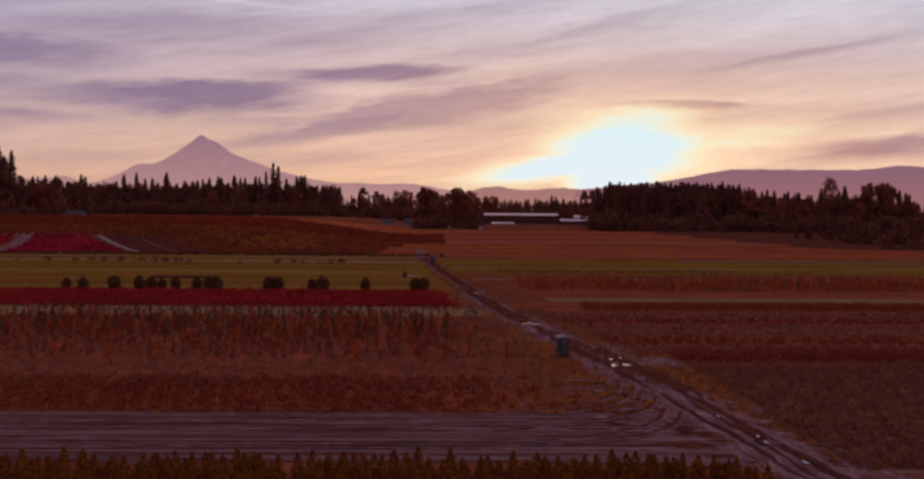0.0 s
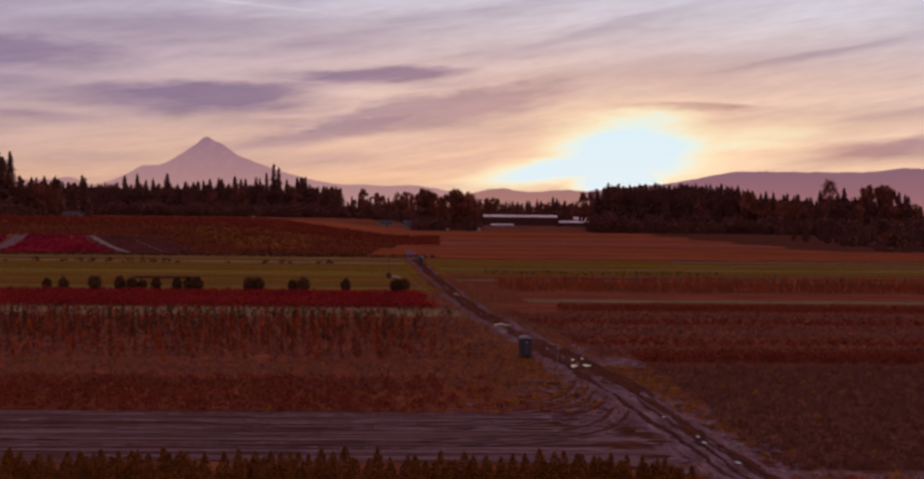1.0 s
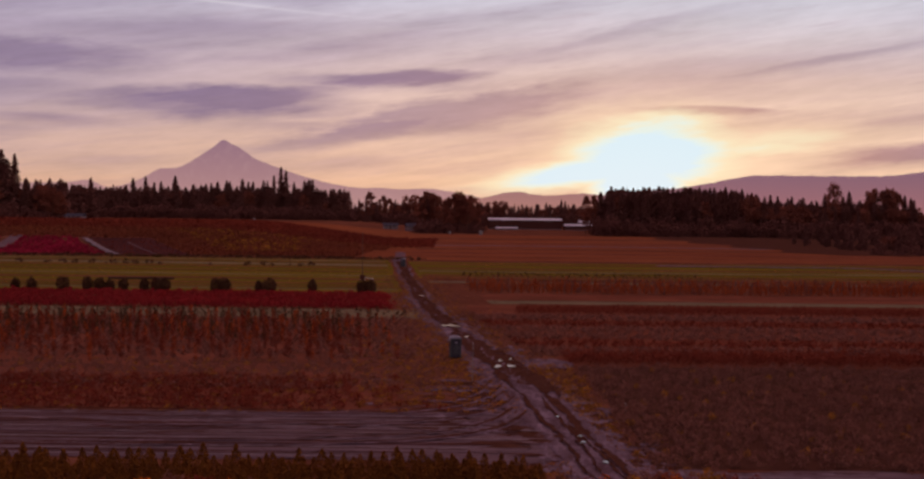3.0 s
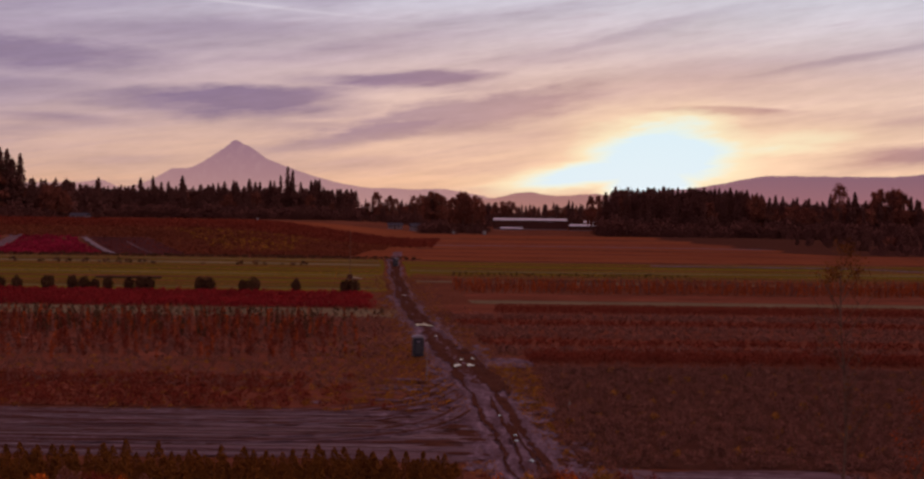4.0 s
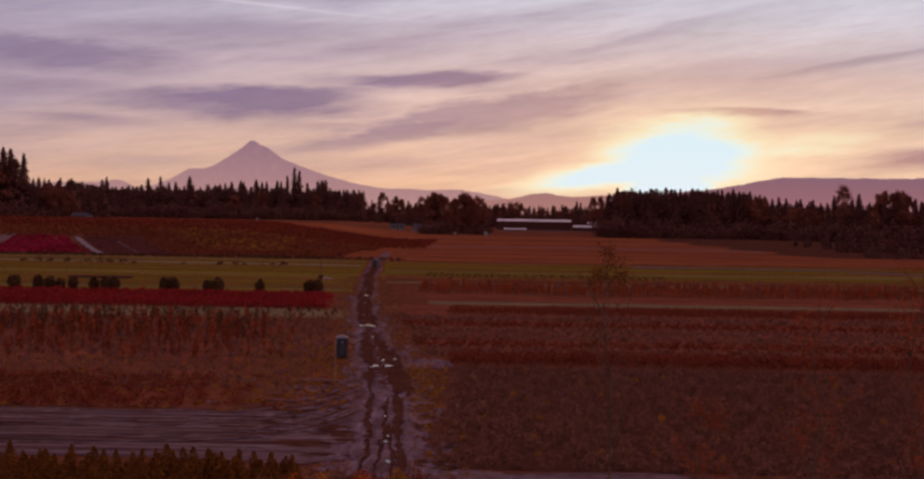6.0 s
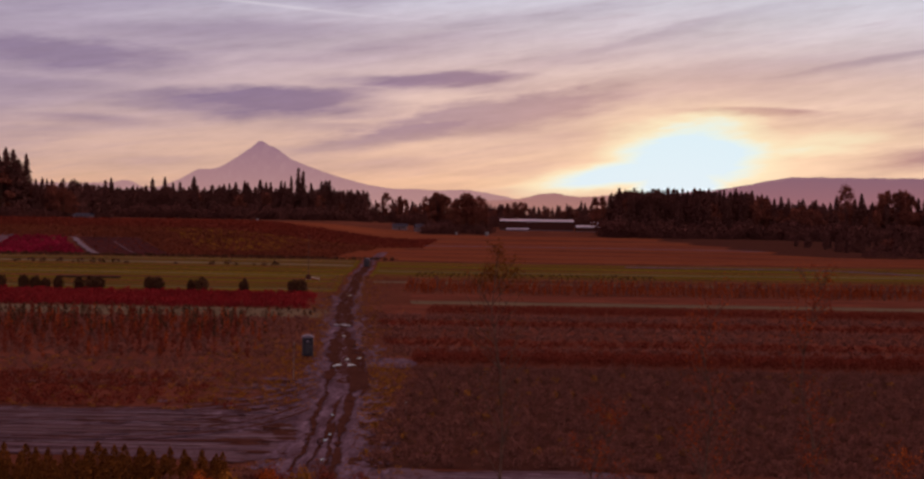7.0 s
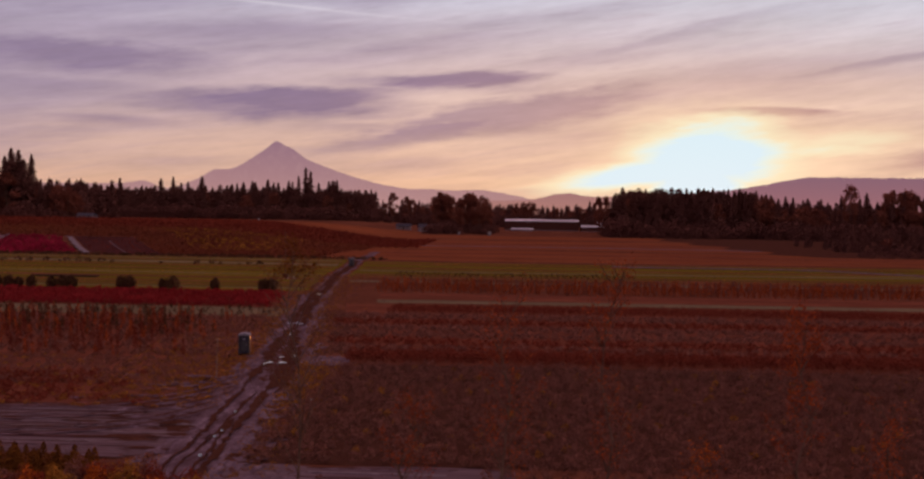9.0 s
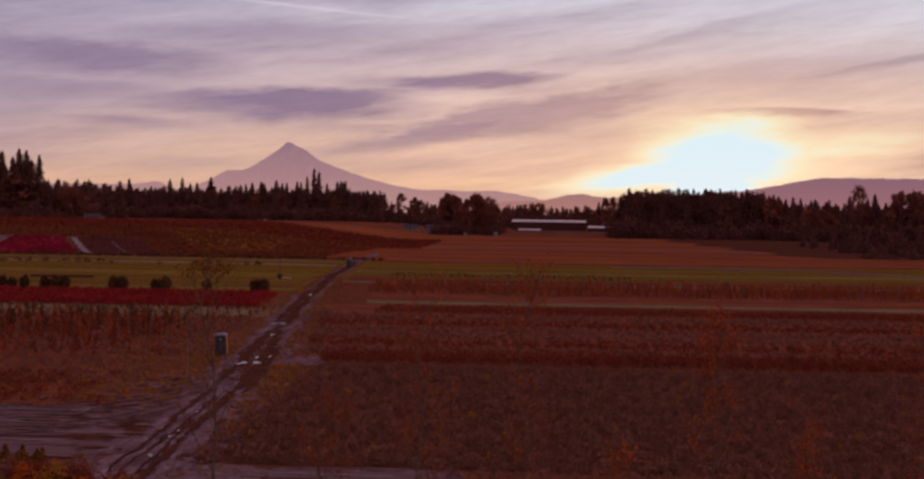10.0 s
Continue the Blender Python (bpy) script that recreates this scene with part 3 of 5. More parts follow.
def furrow(parent, x0, x1, y, half, mat, lift):
    """One long wheel or plough line, uneven in width."""
    xx = np.arange(x0, x1, 0.9)
    w = half * (0.4 + 0.6 * np.abs(np.sin(xx * 0.21 + y))) * rng.uniform(0.5, 1.3, len(xx))
    c = y + 0.16 * np.sin(xx * 0.11 + y * 3) + 0.05 * rng.normal(size=len(xx))
    cols = np.linspace(-1, 1, 3)
    X = np.repeat(xx[:, None], 3, 1)
    Y = c[:, None] + w[:, None] * cols
    Z = lie(X, Y) + lift + 0.03 * (1 - np.abs(cols))
    k = np.arange(2)
    Q = np.concatenate([np.stack([j * 3 + k, j * 3 + k + 1, (j + 1) * 3 + k + 1, (j + 1) * 3 + k], -1) for j in range(len(xx) - 1)])
    ob = new("furrow", mesh_of("furrow", np.stack([X, Y, Z], -1).reshape(-1, 3), Q, mat, True))
    ob.parent = parent
    return ob


# wheel lines, with furrow shading put into the strips' dark and pale colours
for k in range(90):
    y = 72.0 + 16.2 * k / 89 + rng.uniform(-0.3, 0.3)
    x0 = rng.uniform(-80, -30)
    x1 = min(x0 + rng.uniform(14, 60), float(road_x(y)) + rng.uniform(-6.0, 0.5))
    if x1 - x0 > 5:
        furrow(west_strip, x0, x1, y, rng.uniform(0.04, 0.14), (M["mud"], M["dirt"], M["bare"], M["mud"], M["ridge_dirt"])[k % 5], 0.075 + 0.0004 * k)
for k in range(14):
    y = 61.0 + 8.0 * k / 13 + rng.uniform(-0.3, 0.3)
    x0 = rng.uniform(1, 8)
    furrow(east_strip, x0, x0 + rng.uniform(4, 11), y, rng.uniform(0.10, 0.30), (M["dirt"], M["mud"], M["dirt"], M["ridge_dirt"])[k % 4], 0.075)

# the rutted track
def wavering(v, seed, size=1.0):
    """Smooth irregular values about 0 along a line."""
    v = np.asarray(v, float)
    return size * (0.5 * np.sin(v * 0.23 + seed * 1.7) + 0.35 * np.sin(v * 0.61 + seed * 2.9) + 0.25 * np.sin(v * 1.37 + seed * 0.7) + 0.2 * np.sin(v * 3.1 + seed * 4.1))


ty = np.arange(22, 402, 0.45)
tu = np.linspace(-1, 1, 31)
U, Yr = np.meshgrid(tu, ty)
Xr = road_x(Yr) + U * road_half(Yr) + np.sign(U) * np.abs(U) ** 3 * (wavering(Yr, 1.0 + np.sign(U), 0.55) + rng.normal(0, 0.12, Yr.shape))
rut = np.exp(-((np.abs(U) - 0.42) / 0.13) ** 2)
Zr = lie(Xr, Yr) + 0.14 - 0.09 * rut + 0.018 * rng.normal(size=Yr.shape) - 0.12 * np.abs(U) ** 6
nr = len(tu)
rr0 = np.arange(nr - 1)
Qr = np.concatenate([np.stack([j * nr + rr0, j * nr + rr0 + 1, (j + 1) * nr + rr0 + 1, (j + 1) * nr + rr0], -1) for j in range(len(ty) - 1)])
road = tagged(new("road", mesh_of("road", np.stack([Xr, Yr, Zr], -1).reshape(-1, 3), Qr, M["dirt"], True)), "muddy grey dirt track with deep wheel ruts", "road", kind="structure")


def rut_band(side, y0, y1, half, name, lift=0.175):
    """A ragged, wandering band of wet mud in the track."""
    yy = np.arange(y0, y1, 0.3)
    ends = np.clip(np.minimum(yy - y0, y1 - yy) / 3.0, 0.05, 1)
    w = half * ends * np.clip(0.75 + wavering(yy, side * 3 + y0, 0.6) + 0.15 * rng.normal(size=len(yy)), 0.12, 1.6)
    c = road_x(yy) + side * 0.42 * road_half(yy) + wavering(yy * 0.6, side + y0 * 0.1, 0.22)
    cols = np.linspace(-1, 1, 5)
    X = c[:, None] + w[:, None] * cols + 0.05 * rng.normal(size=(len(yy), 5))
    Y = np.repeat(yy[:, None], 5, 1)
    Z = lie(X, Y) + lift - 0.02 * (1 - np.abs(cols))
    k = np.arange(4)
    Q = np.concatenate([np.stack([j * 5 + k, j * 5 + k + 1, (j + 1) * 5 + k + 1, (j + 1) * 5 + k], -1) for j in range(len(yy) - 1)])
    ob = new(name, mesh_of(name, np.stack([X, Y, Z], -1).reshape(-1, 3), Q, M["mud"], True))
    ob.parent = road
    return tagged(ob, "dark wet mud in a wheel rut")


for n_rut, (side, y0, y1, half) in enumerate(((0.25, 102, 134, 1.7), (0.1, 130, 172, 1.25), (-1.0, 66, 108, 0.20), (1.0, 56, 106, 0.36), (1.1, 98, 120, 0.8), (-0.9, 104, 140, 0.5), (1.0, 168, 330, 0.6), (-0.8, 160, 330, 0.5), (0.1, 165, 330, 0.5),
                                              (0.15, 74, 96, 0.16), (1.8, 96, 130, 0.4), (0.5, 62, 84, 0.2), (-0.3, 64, 78, 0.15))):
    rut_band(side, y0, y1, half, "rut", 0.165 + 0.003 * n_rut)


def dirt_patch(x, y, a, b, mat, lift):
    """A flat irregular spill of dirt or mud."""
    n = 26
    ph = rng.uniform(0, 6.28, 3)
    bm = bmesh.new()
    ring = []
    for k in range(n):
        t = 2 * math.pi * k / n
        w = 1 + 0.28 * math.sin(2 * t + ph[0]) + 0.22 * math.sin(3 * t + ph[1]) + 0.16 * math.sin(5 * t + ph[2]) + rng.uniform(-0.22, 0.22)
        vx, vy = x + a * w * math.cos(t), y + b * w * math.sin(t)
        ring.append(bm.verts.new((vx, vy, float(lie(vx, vy)) + lift)))
    mid = bm.verts.new((x, y, float(lie(x, y)) + lift + 0.03))
    for k in range(n):
        bm.faces.new((ring[k], ring[(k + 1) % n], mid))
    me = bpy.data.meshes.new("dirt_patch")
    bm.to_mesh(me)
    bm.free()
    me.materials.append(mat)
    ob = new("dirt_patch", me)
    ob.parent = road
    return ob


for k in range(120):
    y = 58 + 150 * rng.random() ** 1.4
    side = rng.choice((-1.0, 1.0))
    x = float(road_x(y) + side * (road_half(y) + rng.normal(0.1, 0.55)))
    dirt_patch(x, y, rng.uniform(0.2, 0.7), rng.uniform(0.4, 2.0), M["dirt"], 0.055 + 0.0003 * k)
for k in range(70):
    y = 70 + 19 * rng.random()
    x = float(road_x(y) - road_half(y)) - abs(rng.normal(0, 4.5))
    dirt_patch(x, y, rng.uniform(0.5, 2.6), rng.uniform(0.2, 0.7), M["plough"] if k % 3 else M["mud"], 0.075 + 0.0003 * k)
for k in range(70):
    y = 80 + 26 * rng.random()
    x = float(left_edge(y)) - abs(rng.normal(0, 3.4)) + 0.4
    dirt_patch(x, y, rng.uniform(0.3, 1.4), rng.uniform(0.2, 0.7), M["dirt"] if k % 4 else M["mud"], 0.10 + 0.0003 * k)
for k in range(50):
    y = 62 + 46 * rng.random()
    x = float(right_edge(y)) + abs(rng.normal(0, 1.5)) - 0.4
    dirt_patch(x, y, rng.uniform(0.2, 0.8), rng.uniform(0.3, 1.0), M["dirt"] if k % 4 else M["mud"], 0.10 + 0.0003 * k)


def wheel_track(points, half, mat, lift):
    """One curved wheel mark swinging off the track."""
    P = np.array(points, float)
    t = np.linspace(0, len(P) - 1, 130)
    i = np.clip(t.astype(int), 0, len(P) - 2)
    f = t - i
    pre, nxt = P[np.maximum(i - 1, 0)], P[np.minimum(i + 2, len(P) - 1)]
    a, b, f = P[i], P[i + 1], f[:, None]
    C = 0.5 * (2 * a + (b - pre) * f + (2 * pre - 5 * a + 4 * b - nxt) * f ** 2 + (3 * a - pre - 3 * b + nxt) * f ** 3)
    D = np.gradient(C, axis=0)
    D /= np.linalg.norm(D, axis=1, keepdims=True)
    w = half * np.clip(0.8 + wavering(t * 6, half * 40 + points[0][1], 0.7), 0.15, 1.6)
    cols = np.linspace(-1, 1, 3)
    X, Y = C[:, :1] - D[:, 1:] * w[:, None] * cols, C[:, 1:] + D[:, :1] * w[:, None] * cols
    k = np.arange(2)
    Q = np.concatenate([np.stack([j * 3 + k, j * 3 + k + 1, (j + 1) * 3 + k + 1, (j + 1) * 3 + k], -1) for j in range(129)])
    ob = new("wheel_mark", mesh_of("wheel_mark", np.stack([X, Y, lie(X, Y) + lift + 0 * X], -1).reshape(-1, 3), Q, mat, True))
    ob.parent = road
    return ob


for n_turn, turn_in in enumerate((((-6.2, 106), (-8.0, 98), (-12, 92), (-20, 88.5), (-38, 87)), ((-5.4, 99), (-7.6, 92), (-12, 87), (-20, 84), (-36, 82.5)), ((-5.0, 91), (-7.0, 85), (-11, 80.5), (-19, 78), (-33, 77)))):
    for n_side, (ox, oy) in enumerate(((0, 0), (1.0, -1.5))):
        wheel_track([(x + ox, y + oy) for x, y in turn_in], 0.15, M["mud"], 0.125 + 0.004 * (2 * n_turn + n_side))
        wheel_track([(x + ox + 0.3, y + oy - 0.5) for x, y in turn_in], 0.16, M["dirt"], 0.127 + 0.004 * (2 * n_turn + n_side))


def puddle(x, y, a, b, turn):
    n = 26
    bm = bmesh.new()
    ring = []
    for k in range(n):
        t = 2 * math.pi * k / n
        w = 1 + 0.25 * math.sin(3 * t + x) + 0.16 * math.sin(5 * t + y)
        ring.append(bm.verts.new((a * w * math.cos(t), b * w * math.sin(t), 0.0)))
    bm.faces.new(ring)
    me = bpy.data.meshes.new("puddle")
    bm.to_mesh(me)
    bm.free()
    me.materials.append(M["water"])
    ob = new("puddle", me)
    ob.matrix_world = pose(x, y, float(lie(x, y)) + 0.235, 0, 0, turn)
    return tagged(ob, "still rain puddle in the track reflecting the dawn sky", "puddle", "puddles in the track", "structure")


for px, py, pa, pb, pt in ((-11.0, 154.6, 0.5, 0.6, 5), (-9.7, 154.2, 0.55, 0.5, -8), (-10.3, 156.0, 0.35, 0.5, 0), (-5.4, 114.4, 0.28, 1.0, -12), (-4.1, 114.8, 0.36, 0.7, 10),
                           (-5.0, 119.0, 0.2, 0.5, 0), (-3.9, 120.0, 0.18, 0.4, 0), (-1.0, 78.9, 0.10, 0.25, 8), (-1.0, 76.9, 0.13, 0.25, 0), (-1.9, 86.5, 0.10, 0.25, 0),
                           (-8.3, 141.0, 0.2, 0.5, 0), (-0.3, 70.8, 0.12, 0.35, 10), (-15.8, 205.0, 0.4, 0.7, 0)):
    puddle(px, py, pa, pb, pt)

# ---- far hills ----


def far_hill(name, x0, x1, y, depth, crest, mat, label, seed):
    """A long hill: its crest height along x comes from a function, falling off to the front and the back."""
    xs = np.linspace(x0, x1, 320)
    vs = np.linspace(-1, 1, 15)
    X, V = np.meshgrid(xs, vs)
    h = crest(xs)
    h = h + np.array([3.0 * noise.fractal((x * 0.02, seed, 0), 1.0, 2.0, 5) + 1.8 * noise.noise((x * 0.11, seed, 3)) for x in xs])
    Z = h[None] * (1 - np.abs(V) ** 1.5) + 4.0 * np.sin(X * 0.03 + V * 6) * (1 - np.abs(V)) * np.abs(V)
    P = np.stack([X, y + V * depth, Z], -1).reshape(-1, 3)
    n = len(xs)
    k = np.arange(n - 1)
    Q = np.concatenate([np.stack([j * n + k, j * n + k + 1, (j + 1) * n + k + 1, (j + 1) * n + k], -1) for j in range(len(vs) - 1)])
    return tagged(new(name, mesh_of(name, P, Q, mat, True)), label, "hill", kind="structure")


def bell(x, c, w, h):
    return h * np.exp(-((x - c) / w) ** 2)


def flank(x, c, wl, wr, h, p=1.0):
    d = np.where(x < c, (c - x) / wl, (x - c) / wr)
    return h * np.exp(-d ** p)


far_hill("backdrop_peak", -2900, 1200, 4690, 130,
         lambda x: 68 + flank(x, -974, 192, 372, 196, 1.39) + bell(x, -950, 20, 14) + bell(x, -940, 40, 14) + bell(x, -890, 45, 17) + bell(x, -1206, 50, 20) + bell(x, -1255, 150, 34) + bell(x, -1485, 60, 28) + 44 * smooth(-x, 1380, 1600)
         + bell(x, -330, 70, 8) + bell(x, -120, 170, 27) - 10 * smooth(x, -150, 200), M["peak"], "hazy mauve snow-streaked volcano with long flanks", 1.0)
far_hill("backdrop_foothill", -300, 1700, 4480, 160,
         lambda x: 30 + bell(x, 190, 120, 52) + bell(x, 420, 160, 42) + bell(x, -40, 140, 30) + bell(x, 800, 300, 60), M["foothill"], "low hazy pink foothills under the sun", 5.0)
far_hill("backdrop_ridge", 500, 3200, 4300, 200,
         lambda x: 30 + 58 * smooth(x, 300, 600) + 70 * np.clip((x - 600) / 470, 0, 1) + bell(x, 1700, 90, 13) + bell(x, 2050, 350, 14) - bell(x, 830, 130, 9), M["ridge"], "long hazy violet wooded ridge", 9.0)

# ---- woods ----


def conifer_form(height, radius, seed, bare=0.1, ragged=0.35, step=0.8, gap=0.15, fat=1.0):
    """Trunk and crown of a tall fir: whorls of drooping boughs of flat sprays."""
    r = np.random.default_rng(seed)
    pts, siz = [], []
    z = height * bare
    while z < height * 0.985:
        t = z / height
        reach = radius * (1 - t) ** 0.62 * (1 if t > bare + 0.08 else 0.7)
        n = int(5 + 6 * (1 - t))
        a0 = r.uniform(0, 6.28)
        for k in range(n):
            if r.random() < 0.10:
                continue
            a = a0 + 6.283 * k / n + r.normal(0, 0.25)
            le = reach * r.uniform(1 - ragged * 1.4, 1 + ragged) + 0.25
            for q in np.arange(0.2, 1.01, gap):
                pts.append((le * q * math.cos(a), le * q * math.sin(a), z - 0.28 * le * q + r.normal(0, 0.15)))
                siz.append(fat * (0.33 + 0.38 * (1 - t) + 0.12 * le * (1 - 0.45 * q)))
        z += step * r.uniform(0.7, 1.3) * (1.15 - 0.6 * t)
    pts.append((0, 0, height))
    siz.append(0.5)
    V, Q = leaves(pts, 1.0, flat=0.5, r=r, aspect=0.5)
    P = np.repeat(np.asarray(pts), 4, 0)
    V = P + (V - P) * np.repeat(np.asarray(siz), 4)[:, None]
    return V, Q


def broad_form(height, radius, seed, n=900, airy=0.0, m=30):
    """Crown of a broad-leaved tree: uneven clusters of leaf sprays about the limb ends."""
    r = np.random.default_rng(seed)
    pts = []
    for k in range(m):
        t = r.uniform(0.28, 0.95)
        a = r.uniform(0, 6.28)
        rad = radius * math.sin(math.pi * min(max((t - 0.15) / 0.88, 0.05), 0.97)) ** 0.7 * r.uniform(0.2, 0.95)
        c = np.array([rad * math.cos(a), rad * math.sin(a), height * t])
        s = radius * r.uniform(0.22, 0.40) * (1 - 0.35 * airy)
        p = r.normal(size=(n // m, 3))
        p = c + p / np.linalg.norm(p, axis=1, keepdims=True) * s * r.uniform(0.3, 1.05, (n // m, 1)) * (1, 1, 0.8)
        pts.append(p)
    return leaves(np.concatenate(pts), 0.52 * (1 - 0.3 * airy), r=r)


def trunk_form(height, base, limbs, spread_r, seed):
    r = random.Random(seed)
    bm = bmesh.new()
    x = y = 0.0
    z, steps = 0.0, 5
    for k in range(steps):
        nx, ny, nz = x + r.uniform(-0.12, 0.12), y + r.uniform(-0.12, 0.12), height * (k + 1) / steps
        rod(bm, (x, y, z), (nx, ny, nz), base * (1 - 0.85 * k / steps), base * (1 - 0.85 * (k + 1) / steps))
        x, y, z = nx, ny, nz
    for k in range(limbs):
        t = r.uniform(0.3, 0.85)
        a = r.uniform(0, 6.28)
        le = spread_r * r.uniform(0.5, 0.9) * (1.1 - t)
        rod(bm, (0, 0, height * t), (le * math.cos(a), le * math.sin(a), height * t + le * r.uniform(0.4, 1.0)), base * 0.35 * (1.1 - t), base * 0.08, 5)
    me = bpy.data.meshes.new("trunk")
    bm.to_mesh(me)
    bm.free()
    me.materials.append(M["bark"])
    return me


firs = []
for k, (h, rad, bare, rag) in enumerate(((30, 5.6, 0.05, 0.25), (30, 4.8, 0.06, 0.3), (30, 6.4, 0.04, 0.24), (30, 3.0, 0.30, 0.7), (30, 5.0, 0.08, 0.34), (30, 3.4, 0.05, 0.3))):
    crown = mesh_of("crown", *conifer_form(h, rad, 40 + k, bare, rag, 0.62, 0.12), M["fir"])
    firs.append((crown, trunk_form(h * 0.97, 0.42, 4, 2.0, 60 + k)))
broads = []
for k, (h, rad, airy, m) in enumerate(((20, 6.0, 0.0, 40), (20, 7.2, 0.1, 44), (20, 5.2, 0.2, 40), (20, 6.0, 0.75, 90))):
    crown = mesh_of("crown", *broad_form(h, rad, 80 + k, 2400, airy, m), M["broad"])
    broads.append((crown, trunk_form(h * 0.85, 0.36, 9, rad, 90 + k)))

FIR_LABEL, BROAD_LABEL = "tall dark fir tree standing in a wood's edge", "dark autumn broad-leaved tree at the wood's edge"


def plant_tree(kind, x, y, height, wide=1.0, form=None, label="", group="trees of the wood's edge"):
    pool = firs if kind == "fir" else broads
    crown, trunk = pool[random.randrange(len(pool)) if form is None else form]
    ref = 30 if kind == "fir" else 20
    ob = thing(kind + "_tree" if kind == "fir" else "broadleaf_tree", x, y, float(lie(x, y)) - 0.3, label or (FIR_LABEL if kind == "fir" else BROAD_LABEL), "tree", group, random.uniform(0, 360))
    s = height / ref
    ob.scale = (s * wide, s * wide, s)
    piece("trunk", trunk, ob)
    piece("crown", crown, ob)
    return ob


random.seed(5)


def wood_edge(x0, x1, y0, y1, n, low, high, firs_share=0.8, wide=(1.0, 1.45)):
    """Single trees, spaced with some luck, along a wood's edge."""
    for k in range(n):
        x = x0 + (x1 - x0) * (k + random.uniform(0.1, 0.9)) / n
        kind = "fir" if random.random() < firs_share else "broad"
        h = random.uniform(low, high) * (1.12 if random.random() < 0.12 else 1.0)
        plant_tree(kind, x, random.uniform(y0, y1), h * (0.9 if kind == "broad" else 1.0), random.uniform(*wide))


def skyline(kind, y, spots, wide, forms):
    """The trees that make a wood's outline, each at its own place and height."""
    for x, h in spots:
        plant_tree(kind, x, y + random.uniform(-4, 4), h, wide * random.uniform(0.88, 1.12), random.choice(forms))


FULL, SLIM = (0, 1, 2, 4), (1, 4, 5)
# tall stand and the low trees beside it
skyline("fir", 655, ((-288, 38), (-280, 40), (-271.1, 36.2), (-267.4, 40.9), (-263.6, 39.3), (-258.1, 37.2)), 0.95, FULL)
skyline("fir", 655, ((-250.1, 23.1), (-246.7, 23.5), (-244.0, 23.2)), 0.9, SLIM)
skyline("broad", 655, ((-240.2, 19.2), (-236.8, 18.4), (-233.7, 16.5), (-254, 17)), 0.8, (0, 2))
wood_edge(-300, -257, 640, 662, 8, 26, 31, 0.95)
wood_edge(-256, -238, 668, 690, 6, 13, 18, 0.5)
# long wood
skyline("fir", 950, ((-345.0, 23.5), (-341.5, 24.5), (-336.1, 27.0), (-330.2, 28.6), (-326.7, 28.6), (-321.7, 26.7), (-316.8, 26.3), (-312.8, 25.9), (-299.0, 25.1), (-290.1, 27.1)), 0.98, SLIM)
skyline("fir", 948, ((-306.9, 32.4), (-254.6, 29.0), (-134.6, 31.8), (-130.8, 32.4), (-127.9, 32.6)), 1.05, FULL)
skyline("fir", 950, ((-272.7, 32.5), (-263.7, 34.2), (-249.4, 29.9), (-239.0, 34.4), (-230.9, 26.1), (-224.8, 27.1), (-218.1, 27.6), (-213.9, 28.6), (-209.6, 29.1), (-204.9, 30.1), (-198.2, 31.2)), 0.98, SLIM)
skyline("fir", 951, ((-194.9, 30.2), (-184.5, 32.3), (-179.2, 29.9), (-175.9, 30.4), (-168.3, 32.0), (-165.0, 31.5), (-142.7, 30.3), (-124.1, 26.2), (-113.6, 25.2), (-110.8, 25.3), (-101.2, 22.2)), 0.98, SLIM)
skyline("fir", 946, ((-158.9, 36.0), (-153.2, 42.4), (-148.9, 40.0)), 0.95, (3,))          # old, half-bare firs
skyline("fir", 955, ((-90.7, 17.7), (-85.0, 18.1), (-61.2, 19.7), (-54.5, 18.3)), 0.9, SLIM)
skyline("broad", 935, ((-79.6, 23.9), (-69.9, 21.8), (-65.1, 20.0)), 0.72, (0, 2))
wood_edge(-420, -120, 930, 975, 70, 21, 25.5, 0.85, (0.8, 1.1))
wood_edge(-120, -40, 945, 1000, 14, 12, 16, 0.6, (0.8, 1.1))
# two rounded clumps beside the greenhouses
skyline("broad", 748, ((-32.7, 22.0), (-30.1, 25.1), (-27.5, 24.4), (-24.5, 23.3), (-21.5, 22.2), (-18.8, 20.0)), 0.62, (0, 2))
skyline("broad", 706, ((-15.0, 21.4), (-12.2, 23.9), (-9.4, 24.7), (-6.5, 23.6), (-3.7, 23.0), (-0.8, 22.0), (2.0, 18.4)), 0.62, (0, 1, 2))
skyline("fir", 750, ((-29.0, 25.0), (-11.0, 24.0), (-1.5, 22.0)), 0.98, SLIM)
# distance behind the greenhouses
skyline("broad", 1097, ((17.8, 20.6), (25.0, 22.3), (29.4, 22.4), (34.3, 21.3), (-57.9, 25.3), (-52.1, 26.8), (-46.9, 26.0)), 0.6, (0, 1))
skyline("fir", 1097, ((10.7, 20.4), (42.6, 19.8), (53.6, 19.2), (64.6, 19.9), (75.6, 20.0), (86.6, 24.2), (89.9, 23.2), (97.6, 20.8), (108.6, 20.5)), 0.98, SLIM)
wood_edge(5, 160, 1100, 1160, 34, 15.5, 19, 0.6, (0.8, 1.1))
